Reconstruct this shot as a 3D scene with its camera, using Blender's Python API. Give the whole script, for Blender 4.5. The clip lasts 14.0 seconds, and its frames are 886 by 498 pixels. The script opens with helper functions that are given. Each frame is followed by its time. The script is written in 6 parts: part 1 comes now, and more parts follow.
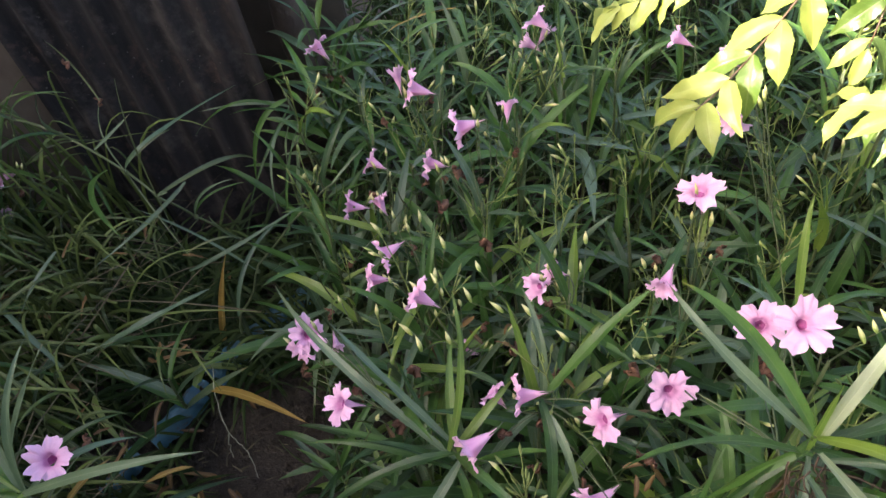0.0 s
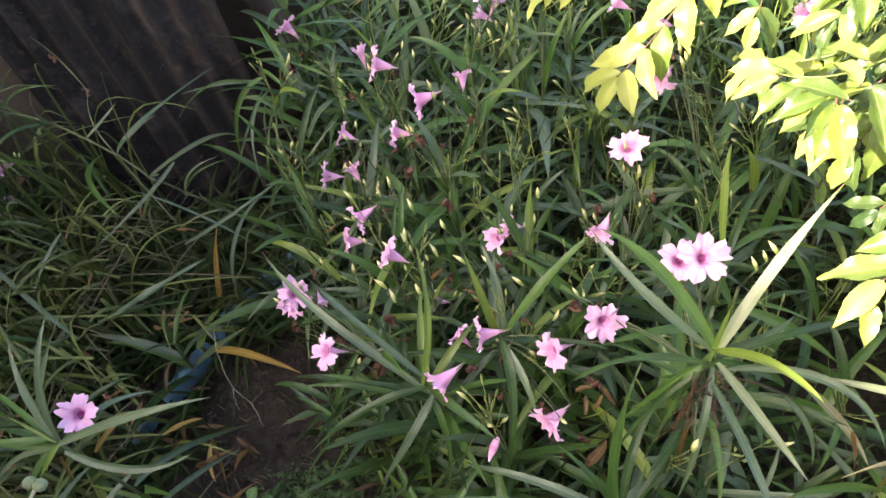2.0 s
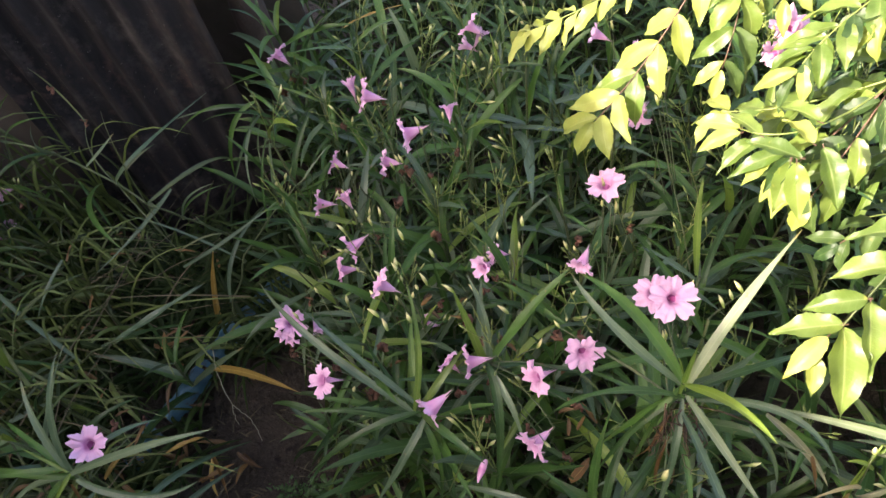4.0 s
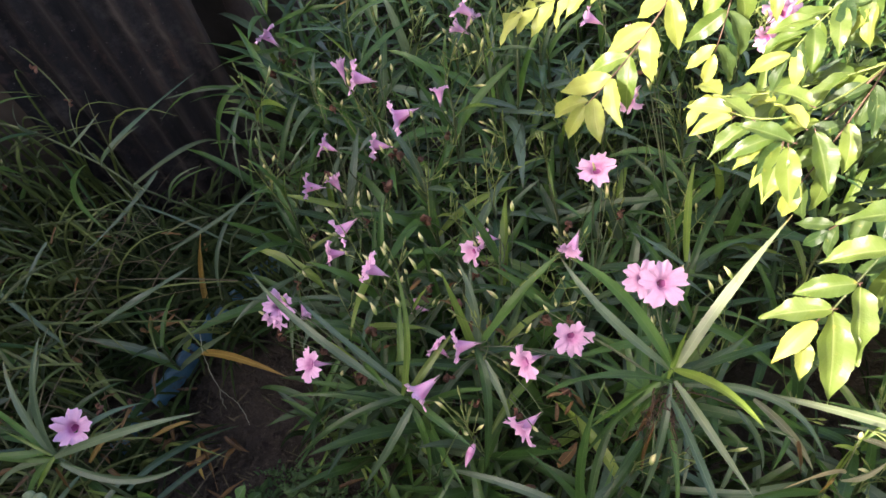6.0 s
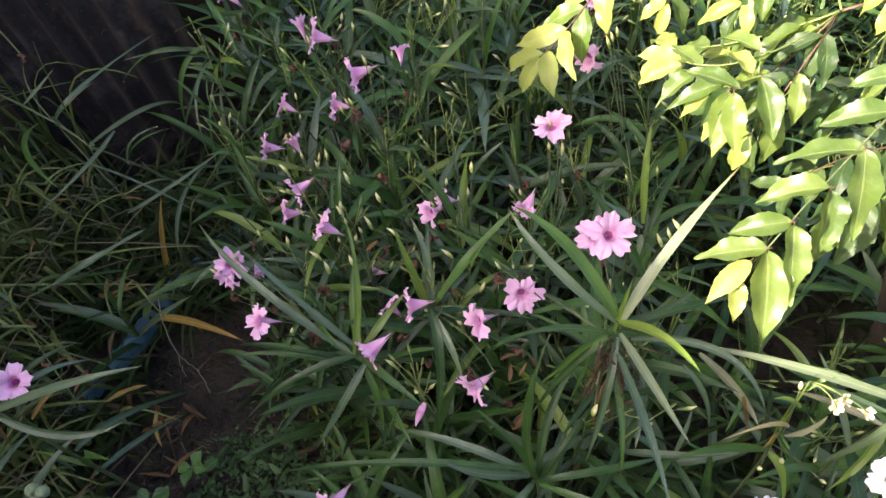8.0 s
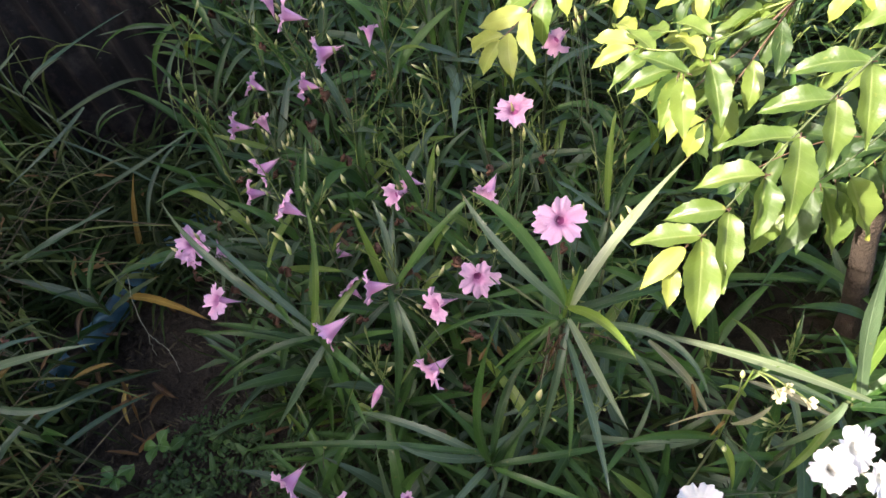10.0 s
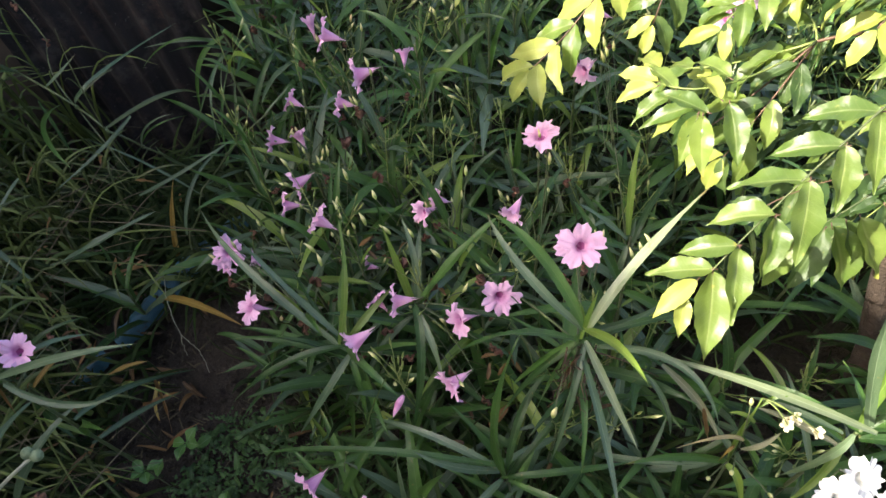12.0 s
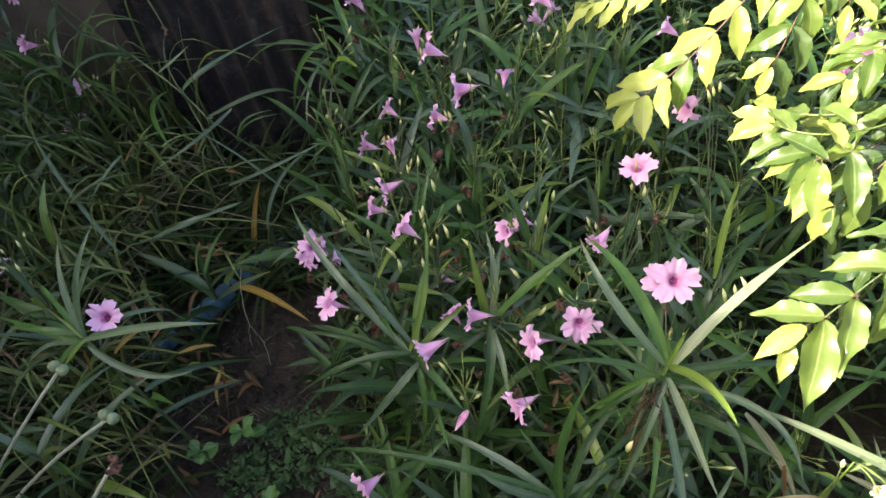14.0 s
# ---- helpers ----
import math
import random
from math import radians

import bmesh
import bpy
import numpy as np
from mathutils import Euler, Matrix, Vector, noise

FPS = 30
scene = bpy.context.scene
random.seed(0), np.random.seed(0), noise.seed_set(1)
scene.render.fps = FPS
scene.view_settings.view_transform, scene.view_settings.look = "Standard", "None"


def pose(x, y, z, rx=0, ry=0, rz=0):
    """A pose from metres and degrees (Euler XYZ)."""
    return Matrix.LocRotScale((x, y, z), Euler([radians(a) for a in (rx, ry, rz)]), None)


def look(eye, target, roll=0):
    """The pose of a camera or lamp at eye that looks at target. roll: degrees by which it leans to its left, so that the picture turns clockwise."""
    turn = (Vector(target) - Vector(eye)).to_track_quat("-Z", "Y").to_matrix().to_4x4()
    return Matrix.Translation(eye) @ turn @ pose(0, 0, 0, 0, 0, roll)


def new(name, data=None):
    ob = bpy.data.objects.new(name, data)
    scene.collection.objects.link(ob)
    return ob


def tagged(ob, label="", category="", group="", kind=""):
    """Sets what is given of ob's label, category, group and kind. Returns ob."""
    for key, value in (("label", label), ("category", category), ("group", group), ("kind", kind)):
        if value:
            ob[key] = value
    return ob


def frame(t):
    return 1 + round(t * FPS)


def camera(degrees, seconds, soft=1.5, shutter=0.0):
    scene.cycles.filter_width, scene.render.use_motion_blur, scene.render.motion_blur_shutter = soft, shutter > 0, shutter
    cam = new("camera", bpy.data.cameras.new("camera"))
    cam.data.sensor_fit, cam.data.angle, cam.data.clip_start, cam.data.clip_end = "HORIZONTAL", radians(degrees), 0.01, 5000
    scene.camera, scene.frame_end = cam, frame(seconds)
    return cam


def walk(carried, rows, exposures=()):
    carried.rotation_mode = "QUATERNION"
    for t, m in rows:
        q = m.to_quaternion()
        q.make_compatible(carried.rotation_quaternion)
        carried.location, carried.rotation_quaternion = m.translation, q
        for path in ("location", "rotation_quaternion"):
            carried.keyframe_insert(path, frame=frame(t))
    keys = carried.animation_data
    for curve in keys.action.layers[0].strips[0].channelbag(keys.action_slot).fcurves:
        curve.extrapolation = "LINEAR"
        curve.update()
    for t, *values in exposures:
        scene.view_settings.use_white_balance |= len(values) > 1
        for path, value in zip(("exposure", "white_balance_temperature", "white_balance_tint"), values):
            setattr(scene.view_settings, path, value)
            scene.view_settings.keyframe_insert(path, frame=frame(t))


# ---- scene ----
cam = camera(66.5, 14.0)
PATH = [
    (0, (0.0163, -0.0096, 1.2921), (-0.0982, 0.7768, 0.3929), -10.25),
    (0.5, (0.0304, -0.1299, 1.3496), (-0.1014, 0.5923, 0.4004), -8.36),
    (1, (0.0344, -0.1802, 1.3597), (-0.1066, 0.5065, 0.3857), -13.63),
    (1.5, (0.0500, -0.1495, 1.3644), (-0.1437, 0.5374, 0.3997), -19.56),
    (2, (0.0708, -0.0827, 1.3806), (-0.0416, 0.6432, 0.4316), -14.16),
    (2.5, (0.0960, -0.0633, 1.4388), (0.0203, 0.6502, 0.4770), -11.40),
    (3, (0.0913, -0.0727, 1.4704), (0.0090, 0.6013, 0.4809), -16.29),
    (3.5, (0.0874, -0.0584, 1.4615), (-0.0518, 0.6442, 0.4987), -16.88),
    (3.7, (0.0913, -0.0594, 1.4612), (-0.0188, 0.6501, 0.4997), -15.16),
    (5.8, (0.0860, -0.0667, 1.4583), (-0.0074, 0.6269, 0.4836), -13.22),
    (6, (0.0904, -0.0612, 1.4523), (0.0027, 0.6286, 0.4743), -13.32),
    (6.5, (0.0906, -0.0500, 1.4543), (0.0096, 0.6418, 0.4772), -13.13),
    (7, (0.1118, -0.0626, 1.4452), (0.0275, 0.6414, 0.4770), -13.10),
    (7.5, (0.1212, -0.0830, 1.4298), (0.0556, 0.6135, 0.4548), -11.21),
    (8, (0.1329, -0.0949, 1.4064), (0.0666, 0.5777, 0.4149), -11.23),
    (8.5, (0.1482, -0.0882, 1.3901), (0.0664, 0.5659, 0.3873), -13.97),
    (8.7, (0.1526, -0.0836, 1.3842), (0.0759, 0.5570, 0.3724), -13.42),
    (10.8, (0.1987, -0.1051, 1.4206), (0.1331, 0.5508, 0.4179), -9.76),
    (11, (0.1976, -0.0994, 1.4293), (0.1353, 0.5521, 0.4235), -11.19),
    (11.5, (0.2015, -0.1047, 1.4374), (0.1266, 0.5557, 0.4383), -9.50),
    (12, (0.1894, -0.1098, 1.4371), (0.0844, 0.5551, 0.4437), -10.75),
    (12.5, (0.1528, -0.1376, 1.4333), (0.0051, 0.5303, 0.4473), -10.06),
    (13, (0.1414, -0.1450, 1.4301), (-0.0070, 0.5222, 0.4438), -8.68),
    (13.5, (0.1368, -0.1615, 1.4250), (-0.0261, 0.5172, 0.4489), -5.80),
    (14, (0.1428, -0.1296, 1.4337), (-0.0543, 0.5678, 0.4772), -9.31),
]
EXPOSURES = [(t, 2.5 + stops, kelvin, tint) for t, stops, kelvin, tint in ((0.0, 0.3, 6700, 18), (1.0, 0.58, 7150, 20), (1.5, 0.74, 7150, 23), (2.0, 0.66, 7100, 23), (3.0, 0.42, 7250, 20), (3.5, 0.24, 7100, 21), (6.5, 0.08, 6680, 24), (8.5, 0.06, 6540, 22), (11.0, -0.08, 6540, 18), (13.0, -0.05, 6560, 16), (14.0, 0.14, 6560, 16))]
walk(cam, [(t, look(eye, target, roll)) for t, eye, target, roll in PATH], EXPOSURES)

# ---------------------------------------------------------------- light
world = bpy.data.worlds.new("sky")
scene.world = world
world.use_nodes = True
SUN_ELEVATION, SUN_AZIMUTH = 35.0, 243.0      # degrees; azimuth clockwise from +y
WALL_TOP = 2.876                               # top of an unseen wall, added to shade the bed
sky = world.node_tree.nodes.new("ShaderNodeTexSky")
sky.sky_type, sky.sun_disc = "NISHITA", False
sky.sun_elevation, sky.sun_rotation = radians(SUN_ELEVATION), radians(SUN_AZIMUTH)
sky.air_density, sky.dust_density, sky.ozone_density = 0.6, 4.0, 0.6
back = world.node_tree.nodes["Background"]
back.inputs["Strength"].default_value = 0.15
world.node_tree.links.new(sky.outputs[0], back.inputs["Color"])
sun = new("sun", bpy.data.lights.new("sun", "SUN"))
sun.data.energy, sun.data.angle, sun.data.color = 3.1, radians(0.6), (1.0, 0.93, 0.80)
el, az = radians(SUN_ELEVATION), radians(SUN_AZIMUTH)
TO_SUN = Vector((math.sin(az) * math.cos(el), math.cos(az) * math.cos(el), math.sin(el)))
sun.matrix_world = look(TO_SUN * 20, (0, 0, 0))


# ---------------------------------------------------------------- materials
class Nodes:
    """Short hand for building a node material."""

    def __init__(self, name):
        self.m = bpy.data.materials.new(name)
        self.m.use_nodes = True
        self.t = self.m.node_tree
        self.t.nodes.clear()
        self.out = self.t.nodes.new("ShaderNodeOutputMaterial")

    def add(self, kind, **sockets):
        n = self.t.nodes.new("ShaderNode" + kind)
        for k, v in sockets.items():
            self.put(n.inputs[k.replace("_", " ")], v)
        return n

    def put(self, socket, v):
        if isinstance(v, bpy.types.NodeSocket):
            self.t.links.new(v, socket)
        else:
            socket.default_value = v

    def math(self, op, a, b=0.0):
        n = self.t.nodes.new("ShaderNodeMath")
        n.operation = op
        self.put(n.inputs[0], a)
        self.put(n.inputs[1], b)
        return n.outputs[0]

    def mix(self, f, a, b):
        n = self.t.nodes.new("ShaderNodeMix")
        n.data_type = "RGBA"
        self.put(n.inputs[0], f)
        self.put(n.inputs[6], a if isinstance(a, bpy.types.NodeSocket) else (*a, 1))
        self.put(n.inputs[7], b if isinstance(b, bpy.types.NodeSocket) else (*b, 1))
        return n.outputs[2]

    def ramp(self, v, lo, hi):
        n = self.t.nodes.new("ShaderNodeMapRange")
        self.put(n.inputs["Value"], v)
        n.inputs["From Min"].default_value, n.inputs["From Max"].default_value = lo, hi
        return n.outputs[0]

    def noise(self, scale, detail=4.0, vector=None, rough=0.55):
        n = self.add("TexNoise", Scale=scale, Detail=detail, Roughness=rough)
        if vector:
            self.put(n.inputs["Vector"], vector)
        return n.outputs[0]

    def coords(self, which="Object"):
        return self.t.nodes.new("ShaderNodeTexCoord").outputs[which]

    def place(self):
        return self.t.nodes.new("ShaderNodeNewGeometry").outputs["Position"]

    def bump(self, height, strength, distance=0.002):
        return self.add("Bump", Height=height, Strength=strength, Distance=distance).outputs[0]

    def finish(self, color, rough, normal=None, metal=0.0, spec=0.5, sheer=None, amount=0.0, coat=0.0):
        p = self.add("BsdfPrincipled", Base_Color=color if isinstance(color, bpy.types.NodeSocket) else (*color, 1), Roughness=rough, Metallic=metal)
        self.put(p.inputs["Specular IOR Level"], spec)
        if coat:
            self.put(p.inputs["Coat Weight"], coat)
            self.put(p.inputs["Coat Roughness"], 0.25)
        if normal:
            self.put(p.inputs["Normal"], normal)
        last = p.outputs[0]
        if amount:
            tr = self.add("BsdfTranslucent", Color=sheer if isinstance(sheer, bpy.types.NodeSocket) else (*sheer, 1))
            mixer = self.add("MixShader")
            self.put(mixer.inputs[0], amount)
            self.put(mixer.inputs[1], last)
            self.put(mixer.inputs[2], tr.outputs[0])
            last = mixer.outputs[0]
        self.t.links.new(last, self.out.inputs[0])
        return self.m


def leaf_material(name, dark, light, rib, rough, sheer, amount, tip=0.35, spec=0.5, islands=False, veins=14.0, dull=(0.20, 0.15, 0.04), coat=0.0, ribs=0.75):
    """A leaf: u across with the midrib at 0.5, v from stalk to tip."""
    n = Nodes(name)
    uv = n.add("SeparateXYZ", Vector=n.coords("UV"))
    u, v = uv.outputs[0], uv.outputs[1]
    if islands:
        rnd = n.t.nodes.new("ShaderNodeNewGeometry").outputs["Random Per Island"]
    else:
        rnd = n.t.nodes.new("ShaderNodeObjectInfo").outputs["Random"]
    off = n.math("ABSOLUTE", n.math("SUBTRACT", u, 0.5))
    blotch = n.noise(45.0, 3.0, n.place())
    fine = n.noise(420.0, 3.0, n.place())
    col = n.mix(n.math("ADD", n.math("MULTIPLY", n.math("POWER", rnd, 1.7), 0.95), n.math("MULTIPLY", n.math("SUBTRACT", blotch, 0.5), 0.9)), dark, light)
    vein = n.math("SINE", n.math("MULTIPLY", n.math("ADD", v, n.math("MULTIPLY", off, -0.22)), veins * 6.283))
    veinmask = n.ramp(vein, 0.80, 1.0)
    col = n.mix(n.math("MULTIPLY", veinmask, 0.13), col, rib)
    col = n.mix(n.math("MULTIPLY", n.ramp(off, 0.055, 0.02), ribs), col, rib)
    wilt_or_shade = n.math("MULTIPLY", n.ramp(n.math("ADD", v, n.math("MULTIPLY", n.math("SUBTRACT", blotch, 0.5), 0.5)), 0.90, 1.02), n.ramp(rnd, 1.0 - tip, 1.0))
    col = n.mix(wilt_or_shade, col, dull)
    speck = n.math("MULTIPLY", n.ramp(n.noise(160.0, 2.0, n.place()), 0.68, 0.74), 0.5)
    col = n.mix(speck, col, dull)
    height = n.math("ADD", n.math("MULTIPLY", veinmask, -0.12), n.math("ADD", fine, n.ramp(off, 0.0, 0.05)))
    rg = n.math("ADD", rough, n.math("MULTIPLY", n.math("SUBTRACT", blotch, 0.5), 0.25))
    return n.finish(col, rg, n.bump(height, 0.35, 0.0012), spec=spec, sheer=n.mix(0.35, sheer, col), amount=amount, coat=coat)


def plain_material(name, a, b, scale, rough, strength=0.3, sheer=None, amount=0.0, metal=0.0, spec=0.4, distance=0.003, islands=False):
    n = Nodes(name)
    f = n.noise(scale, 5.0, n.place())
    g = n.noise(scale * 7.0, 3.0, n.place())
    col = n.mix(n.ramp(f, 0.3, 0.7), a, b)
    if islands:
        rnd = n.t.nodes.new("ShaderNodeNewGeometry").outputs["Random Per Island"]
        col = n.mix(n.math("MULTIPLY", rnd, 0.6), col, b)
    return n.finish(col, n.math("ADD", rough, n.math("MULTIPLY", n.math("SUBTRACT", g, 0.5), 0.2)), n.bump(g, strength, distance), metal, spec, sheer, amount)


LEAF = leaf_material("ruellia_leaf", (0.016, 0.048, 0.010), (0.067, 0.152, 0.025), (0.10, 0.17, 0.06), 0.40, (0.10, 0.25, 0.025), 0.24, spec=0.38, ribs=0.35)
YOUNG = leaf_material("young_leaf", (0.086, 0.155, 0.022), (0.165, 0.240, 0.034), (0.22, 0.30, 0.08), 0.40, (0.26, 0.42, 0.04), 0.30, tip=0.1, ribs=0.5)
# Grey-green leaf; in the bed it also paints the bluish sheen of the sky.
GREY_LEAF = leaf_material("grey_sheen_leaf", (0.041, 0.082, 0.037), (0.096, 0.147, 0.066), (0.17, 0.22, 0.13), 0.42, (0.12, 0.20, 0.05), 0.16, ribs=0.4)
FAR_LEAF = leaf_material("bed_leaf", (0.018, 0.055, 0.011), (0.078, 0.162, 0.026), (0.12, 0.19, 0.06), 0.42, (0.13, 0.25, 0.03), 0.22, islands=True, spec=0.36, ribs=0.45)
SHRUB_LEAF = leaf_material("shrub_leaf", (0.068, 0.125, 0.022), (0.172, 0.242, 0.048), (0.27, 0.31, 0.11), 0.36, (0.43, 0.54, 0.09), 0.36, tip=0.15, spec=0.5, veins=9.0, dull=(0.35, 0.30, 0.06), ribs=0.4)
# Paler copy for new tips; also paints sunlight on the outer fronds.
TENDER_SUNLIT_LEAF = leaf_material("tender_sunlit_leaf", (0.25, 0.31, 0.062), (0.43, 0.48, 0.112), (0.40, 0.46, 0.13), 0.36, (0.58, 0.62, 0.16), 0.40, spec=0.45, tip=0.1, veins=9.0, dull=(0.40, 0.34, 0.06), ribs=0.4)
# Darker copy of the shrub leaf: paints shade on inner fronds, besides mature leaves.
SHADED_OLD_LEAF = leaf_material("shaded_mature_leaf", (0.026, 0.060, 0.018), (0.070, 0.115, 0.030), (0.11, 0.16, 0.05), 0.42, (0.20, 0.30, 0.05), 0.28, tip=0.15, spec=0.3, veins=9.0, dull=(0.25, 0.22, 0.05), ribs=0.4)
DRY = leaf_material("dry_leaf", (0.066, 0.035, 0.009), (0.180, 0.098, 0.020), (0.22, 0.14, 0.04), 0.6, (0.4, 0.2, 0.05), 0.12, dull=(0.12, 0.06, 0.03))
YELLOW = leaf_material("yellow_leaf", (0.17, 0.105, 0.018), (0.34, 0.235, 0.040), (0.40, 0.31, 0.09), 0.5, (0.5, 0.36, 0.05), 0.2, dull=(0.2, 0.1, 0.03))
BLEACHED = leaf_material("bleached_leaf", (0.17, 0.18, 0.095), (0.33, 0.33, 0.20), (0.40, 0.40, 0.27), 0.5, (0.34, 0.36, 0.15), 0.24, dull=(0.24, 0.17, 0.085), tip=0.6)
# Pale copy of the ruellia leaf: sunlight painted in for a few long leaves.
SUNLIT_LEAF = leaf_material("sunlit_leaf", (0.135, 0.180, 0.090), (0.225, 0.275, 0.150), (0.34, 0.38, 0.23), 0.38, (0.36, 0.42, 0.14), 0.26, tip=0.2, ribs=0.5)
PALE_STRAW = leaf_material("straw_leaf", (0.34, 0.28, 0.12), (0.48, 0.42, 0.20), (0.55, 0.48, 0.27), 0.5, (0.5, 0.44, 0.2), 0.25)
GRASS = leaf_material("grass_blade", (0.022, 0.038, 0.009), (0.135, 0.188, 0.042), (0.16, 0.20, 0.06), 0.48, (0.13, 0.17, 0.03), 0.2, islands=True, spec=0.32, veins=3.0, dull=(0.15, 0.10, 0.045))
STRAW = plain_material("straw", (0.046, 0.040, 0.017), (0.105, 0.088, 0.038), 30, 0.65, islands=True)
WEED_BLADE = leaf_material("olive_blade", (0.040, 0.060, 0.018), (0.090, 0.115, 0.035), (0.14, 0.16, 0.07), 0.45, (0.12, 0.16, 0.03), 0.2, tip=0.5)
WEED = leaf_material("weed_leaf", (0.024, 0.066, 0.012), (0.062, 0.140, 0.026), (0.11, 0.18, 0.06), 0.5, (0.13, 0.25, 0.05), 0.22, islands=True, veins=5.0, tip=0.05)
SEEDLING = leaf_material("seedling_leaf", (0.055, 0.150, 0.026), (0.100, 0.225, 0.040), (0.16, 0.26, 0.10), 0.45, (0.15, 0.32, 0.05), 0.25, veins=5.0, tip=0.05)
# Very dark leaf colour: the shade deep between the plants is painted in.
UNDER_SHADE = leaf_material("shaded_lower_leaf", (0.012, 0.024, 0.006), (0.034, 0.060, 0.012), (0.05, 0.075, 0.02), 0.65, (0.05, 0.08, 0.015), 0.15, spec=0.15, islands=True, veins=5.0, tip=0.5, dull=(0.09, 0.055, 0.03))
STEM = plain_material("green_stem", (0.055, 0.085, 0.030), (0.10, 0.12, 0.045), 60, 0.5)
SPRAY = plain_material("spray_stem", (0.11, 0.165, 0.038), (0.25, 0.30, 0.08), 60, 0.5, sheer=(0.2, 0.28, 0.05), amount=0.15)
PALE_STEM = plain_material("pale_stem", (0.27, 0.30, 0.19), (0.38, 0.38, 0.26), 60, 0.55)
STRAND = plain_material("withered_strand", (0.030, 0.019, 0.010), (0.080, 0.048, 0.022), 50, 0.8, 0.5)
RED_STEM = plain_material("reddish_stem", (0.075, 0.042, 0.026), (0.13, 0.078, 0.045), 40, 0.5)


def bud_material():
    """Green at the foot, cream towards the tip."""
    n = Nodes("bud_skin")
    v = n.add("SeparateXYZ", Vector=n.coords("UV")).outputs[1]
    g = n.noise(300.0, 3.0, n.place())
    col = n.mix(n.ramp(n.math("ADD", v, n.math("MULTIPLY", n.math("SUBTRACT", g, 0.5), 0.3)), 0.25, 0.62), (0.20, 0.28, 0.05), (0.72, 0.68, 0.30))
    return n.finish(col, 0.5, n.bump(g, 0.4, 0.001), sheer=n.mix(0.3, (0.6, 0.6, 0.3), col), amount=0.2)


BUD = bud_material()
POD = plain_material("withered_flower", (0.085, 0.040, 0.024), (0.21, 0.105, 0.060), 120, 0.8, 0.6, sheer=(0.3, 0.12, 0.05), amount=0.15)
SEED = plain_material("seed_head", (0.13, 0.18, 0.085), (0.21, 0.26, 0.125), 160, 0.7, 0.6)
BARK = plain_material("bark", (0.028, 0.020, 0.013), (0.062, 0.045, 0.029), 26, 0.85, 0.9, distance=0.006)
POST = plain_material("weathered_wood", (0.055, 0.038, 0.026), (0.105, 0.074, 0.050), 12, 0.8, 0.7, distance=0.005)
# Colour of the two added walls, pale enough to bounce some skylight.
ADDED_WALL = plain_material("added_wall", (0.25, 0.23, 0.20), (0.33, 0.30, 0.26), 3, 0.85)


def petal_material(name, rim, mid, deep, sheer):
    """v runs from the tube's foot (0) to the rim (1); u goes round."""
    n = Nodes(name)
    uv = n.add("SeparateXYZ", Vector=n.coords("UV"))
    u, v = uv.outputs[0], uv.outputs[1]
    rnd = n.t.nodes.new("ShaderNodeObjectInfo").outputs["Random"]
    cloud = n.noise(130.0, 3.0, n.place())
    col = n.mix(n.ramp(v, 0.50, 0.86), mid, rim)
    streak = n.math("SINE", n.math("MULTIPLY", u, 6.283 * 15))
    col = n.mix(n.math("MULTIPLY", n.ramp(streak, 0.72, 1.0), n.math("MULTIPLY", n.ramp(v, 0.98, 0.45), 0.34)), col, deep)
    col = n.mix(n.math("MULTIPLY", cloud, 0.3), col, mid)
    col = n.mix(n.math("MULTIPLY", n.math("MULTIPLY", n.ramp(n.math("ADD", v, n.math("MULTIPLY", n.math("SUBTRACT", cloud, 0.5), 0.12)), 0.64, 0.42), n.ramp(v, 0.30, 0.40)), 0.85), col, deep)
    col = n.mix(n.math("MULTIPLY", rnd, 0.35), col, rim)
    h = n.math("ADD", n.math("MULTIPLY", streak, 0.22), n.noise(300.0, 3.0, n.place()))
    return n.finish(col, 0.55, n.bump(h, 0.30, 0.0012), spec=0.3, sheer=sheer, amount=0.32)


PINK = petal_material("pink_petal", (0.88, 0.56, 0.73), (0.85, 0.47, 0.64), (0.62, 0.19, 0.42), (0.92, 0.52, 0.70))
MAUVE = petal_material("faded_petal", (0.74, 0.48, 0.60), (0.62, 0.36, 0.48), (0.36, 0.16, 0.32), (0.55, 0.33, 0.47))
WHITE = petal_material("white_petal", (0.84, 0.83, 0.79), (0.82, 0.81, 0.74), (0.76, 0.76, 0.66), (0.8, 0.8, 0.7))
CREAM = petal_material("cream_petal", (0.80, 0.74, 0.50), (0.76, 0.70, 0.42), (0.66, 0.60, 0.32), (0.8, 0.74, 0.45))
THROAT = plain_material("flower_throat", (0.48, 0.11, 0.31), (0.58, 0.17, 0.38), 200, 0.6, sheer=(0.3, 0.06, 0.2), amount=0.15)


def soil_material():
    n = Nodes("soil")
    p = n.place()
    a = n.noise(9.0, 6.0, p)
    b = n.noise(70.0, 5.0, p, 0.7)
    c = n.noise(420.0, 3.0, p, 0.7)
    col = n.mix(n.ramp(a, 0.32, 0.68), (0.040, 0.033, 0.023), (0.095, 0.078, 0.056))
    col = n.mix(n.ramp(b, 0.55, 0.72), col, (0.125, 0.100, 0.070))
    col = n.mix(n.math("MULTIPLY", n.ramp(c, 0.58, 0.68), 0.6), col, (0.22, 0.185, 0.14))
    col = n.mix(n.ramp(n.noise(28.0, 4.0, p, 0.7), 0.56, 0.68), col, (0.030, 0.024, 0.019))
    h = n.math("ADD", n.math("MULTIPLY", b, 1.6), n.math("MULTIPLY", c, 0.6))
    return n.finish(col, 0.92, n.bump(h, 1.0, 0.014), spec=0.2)


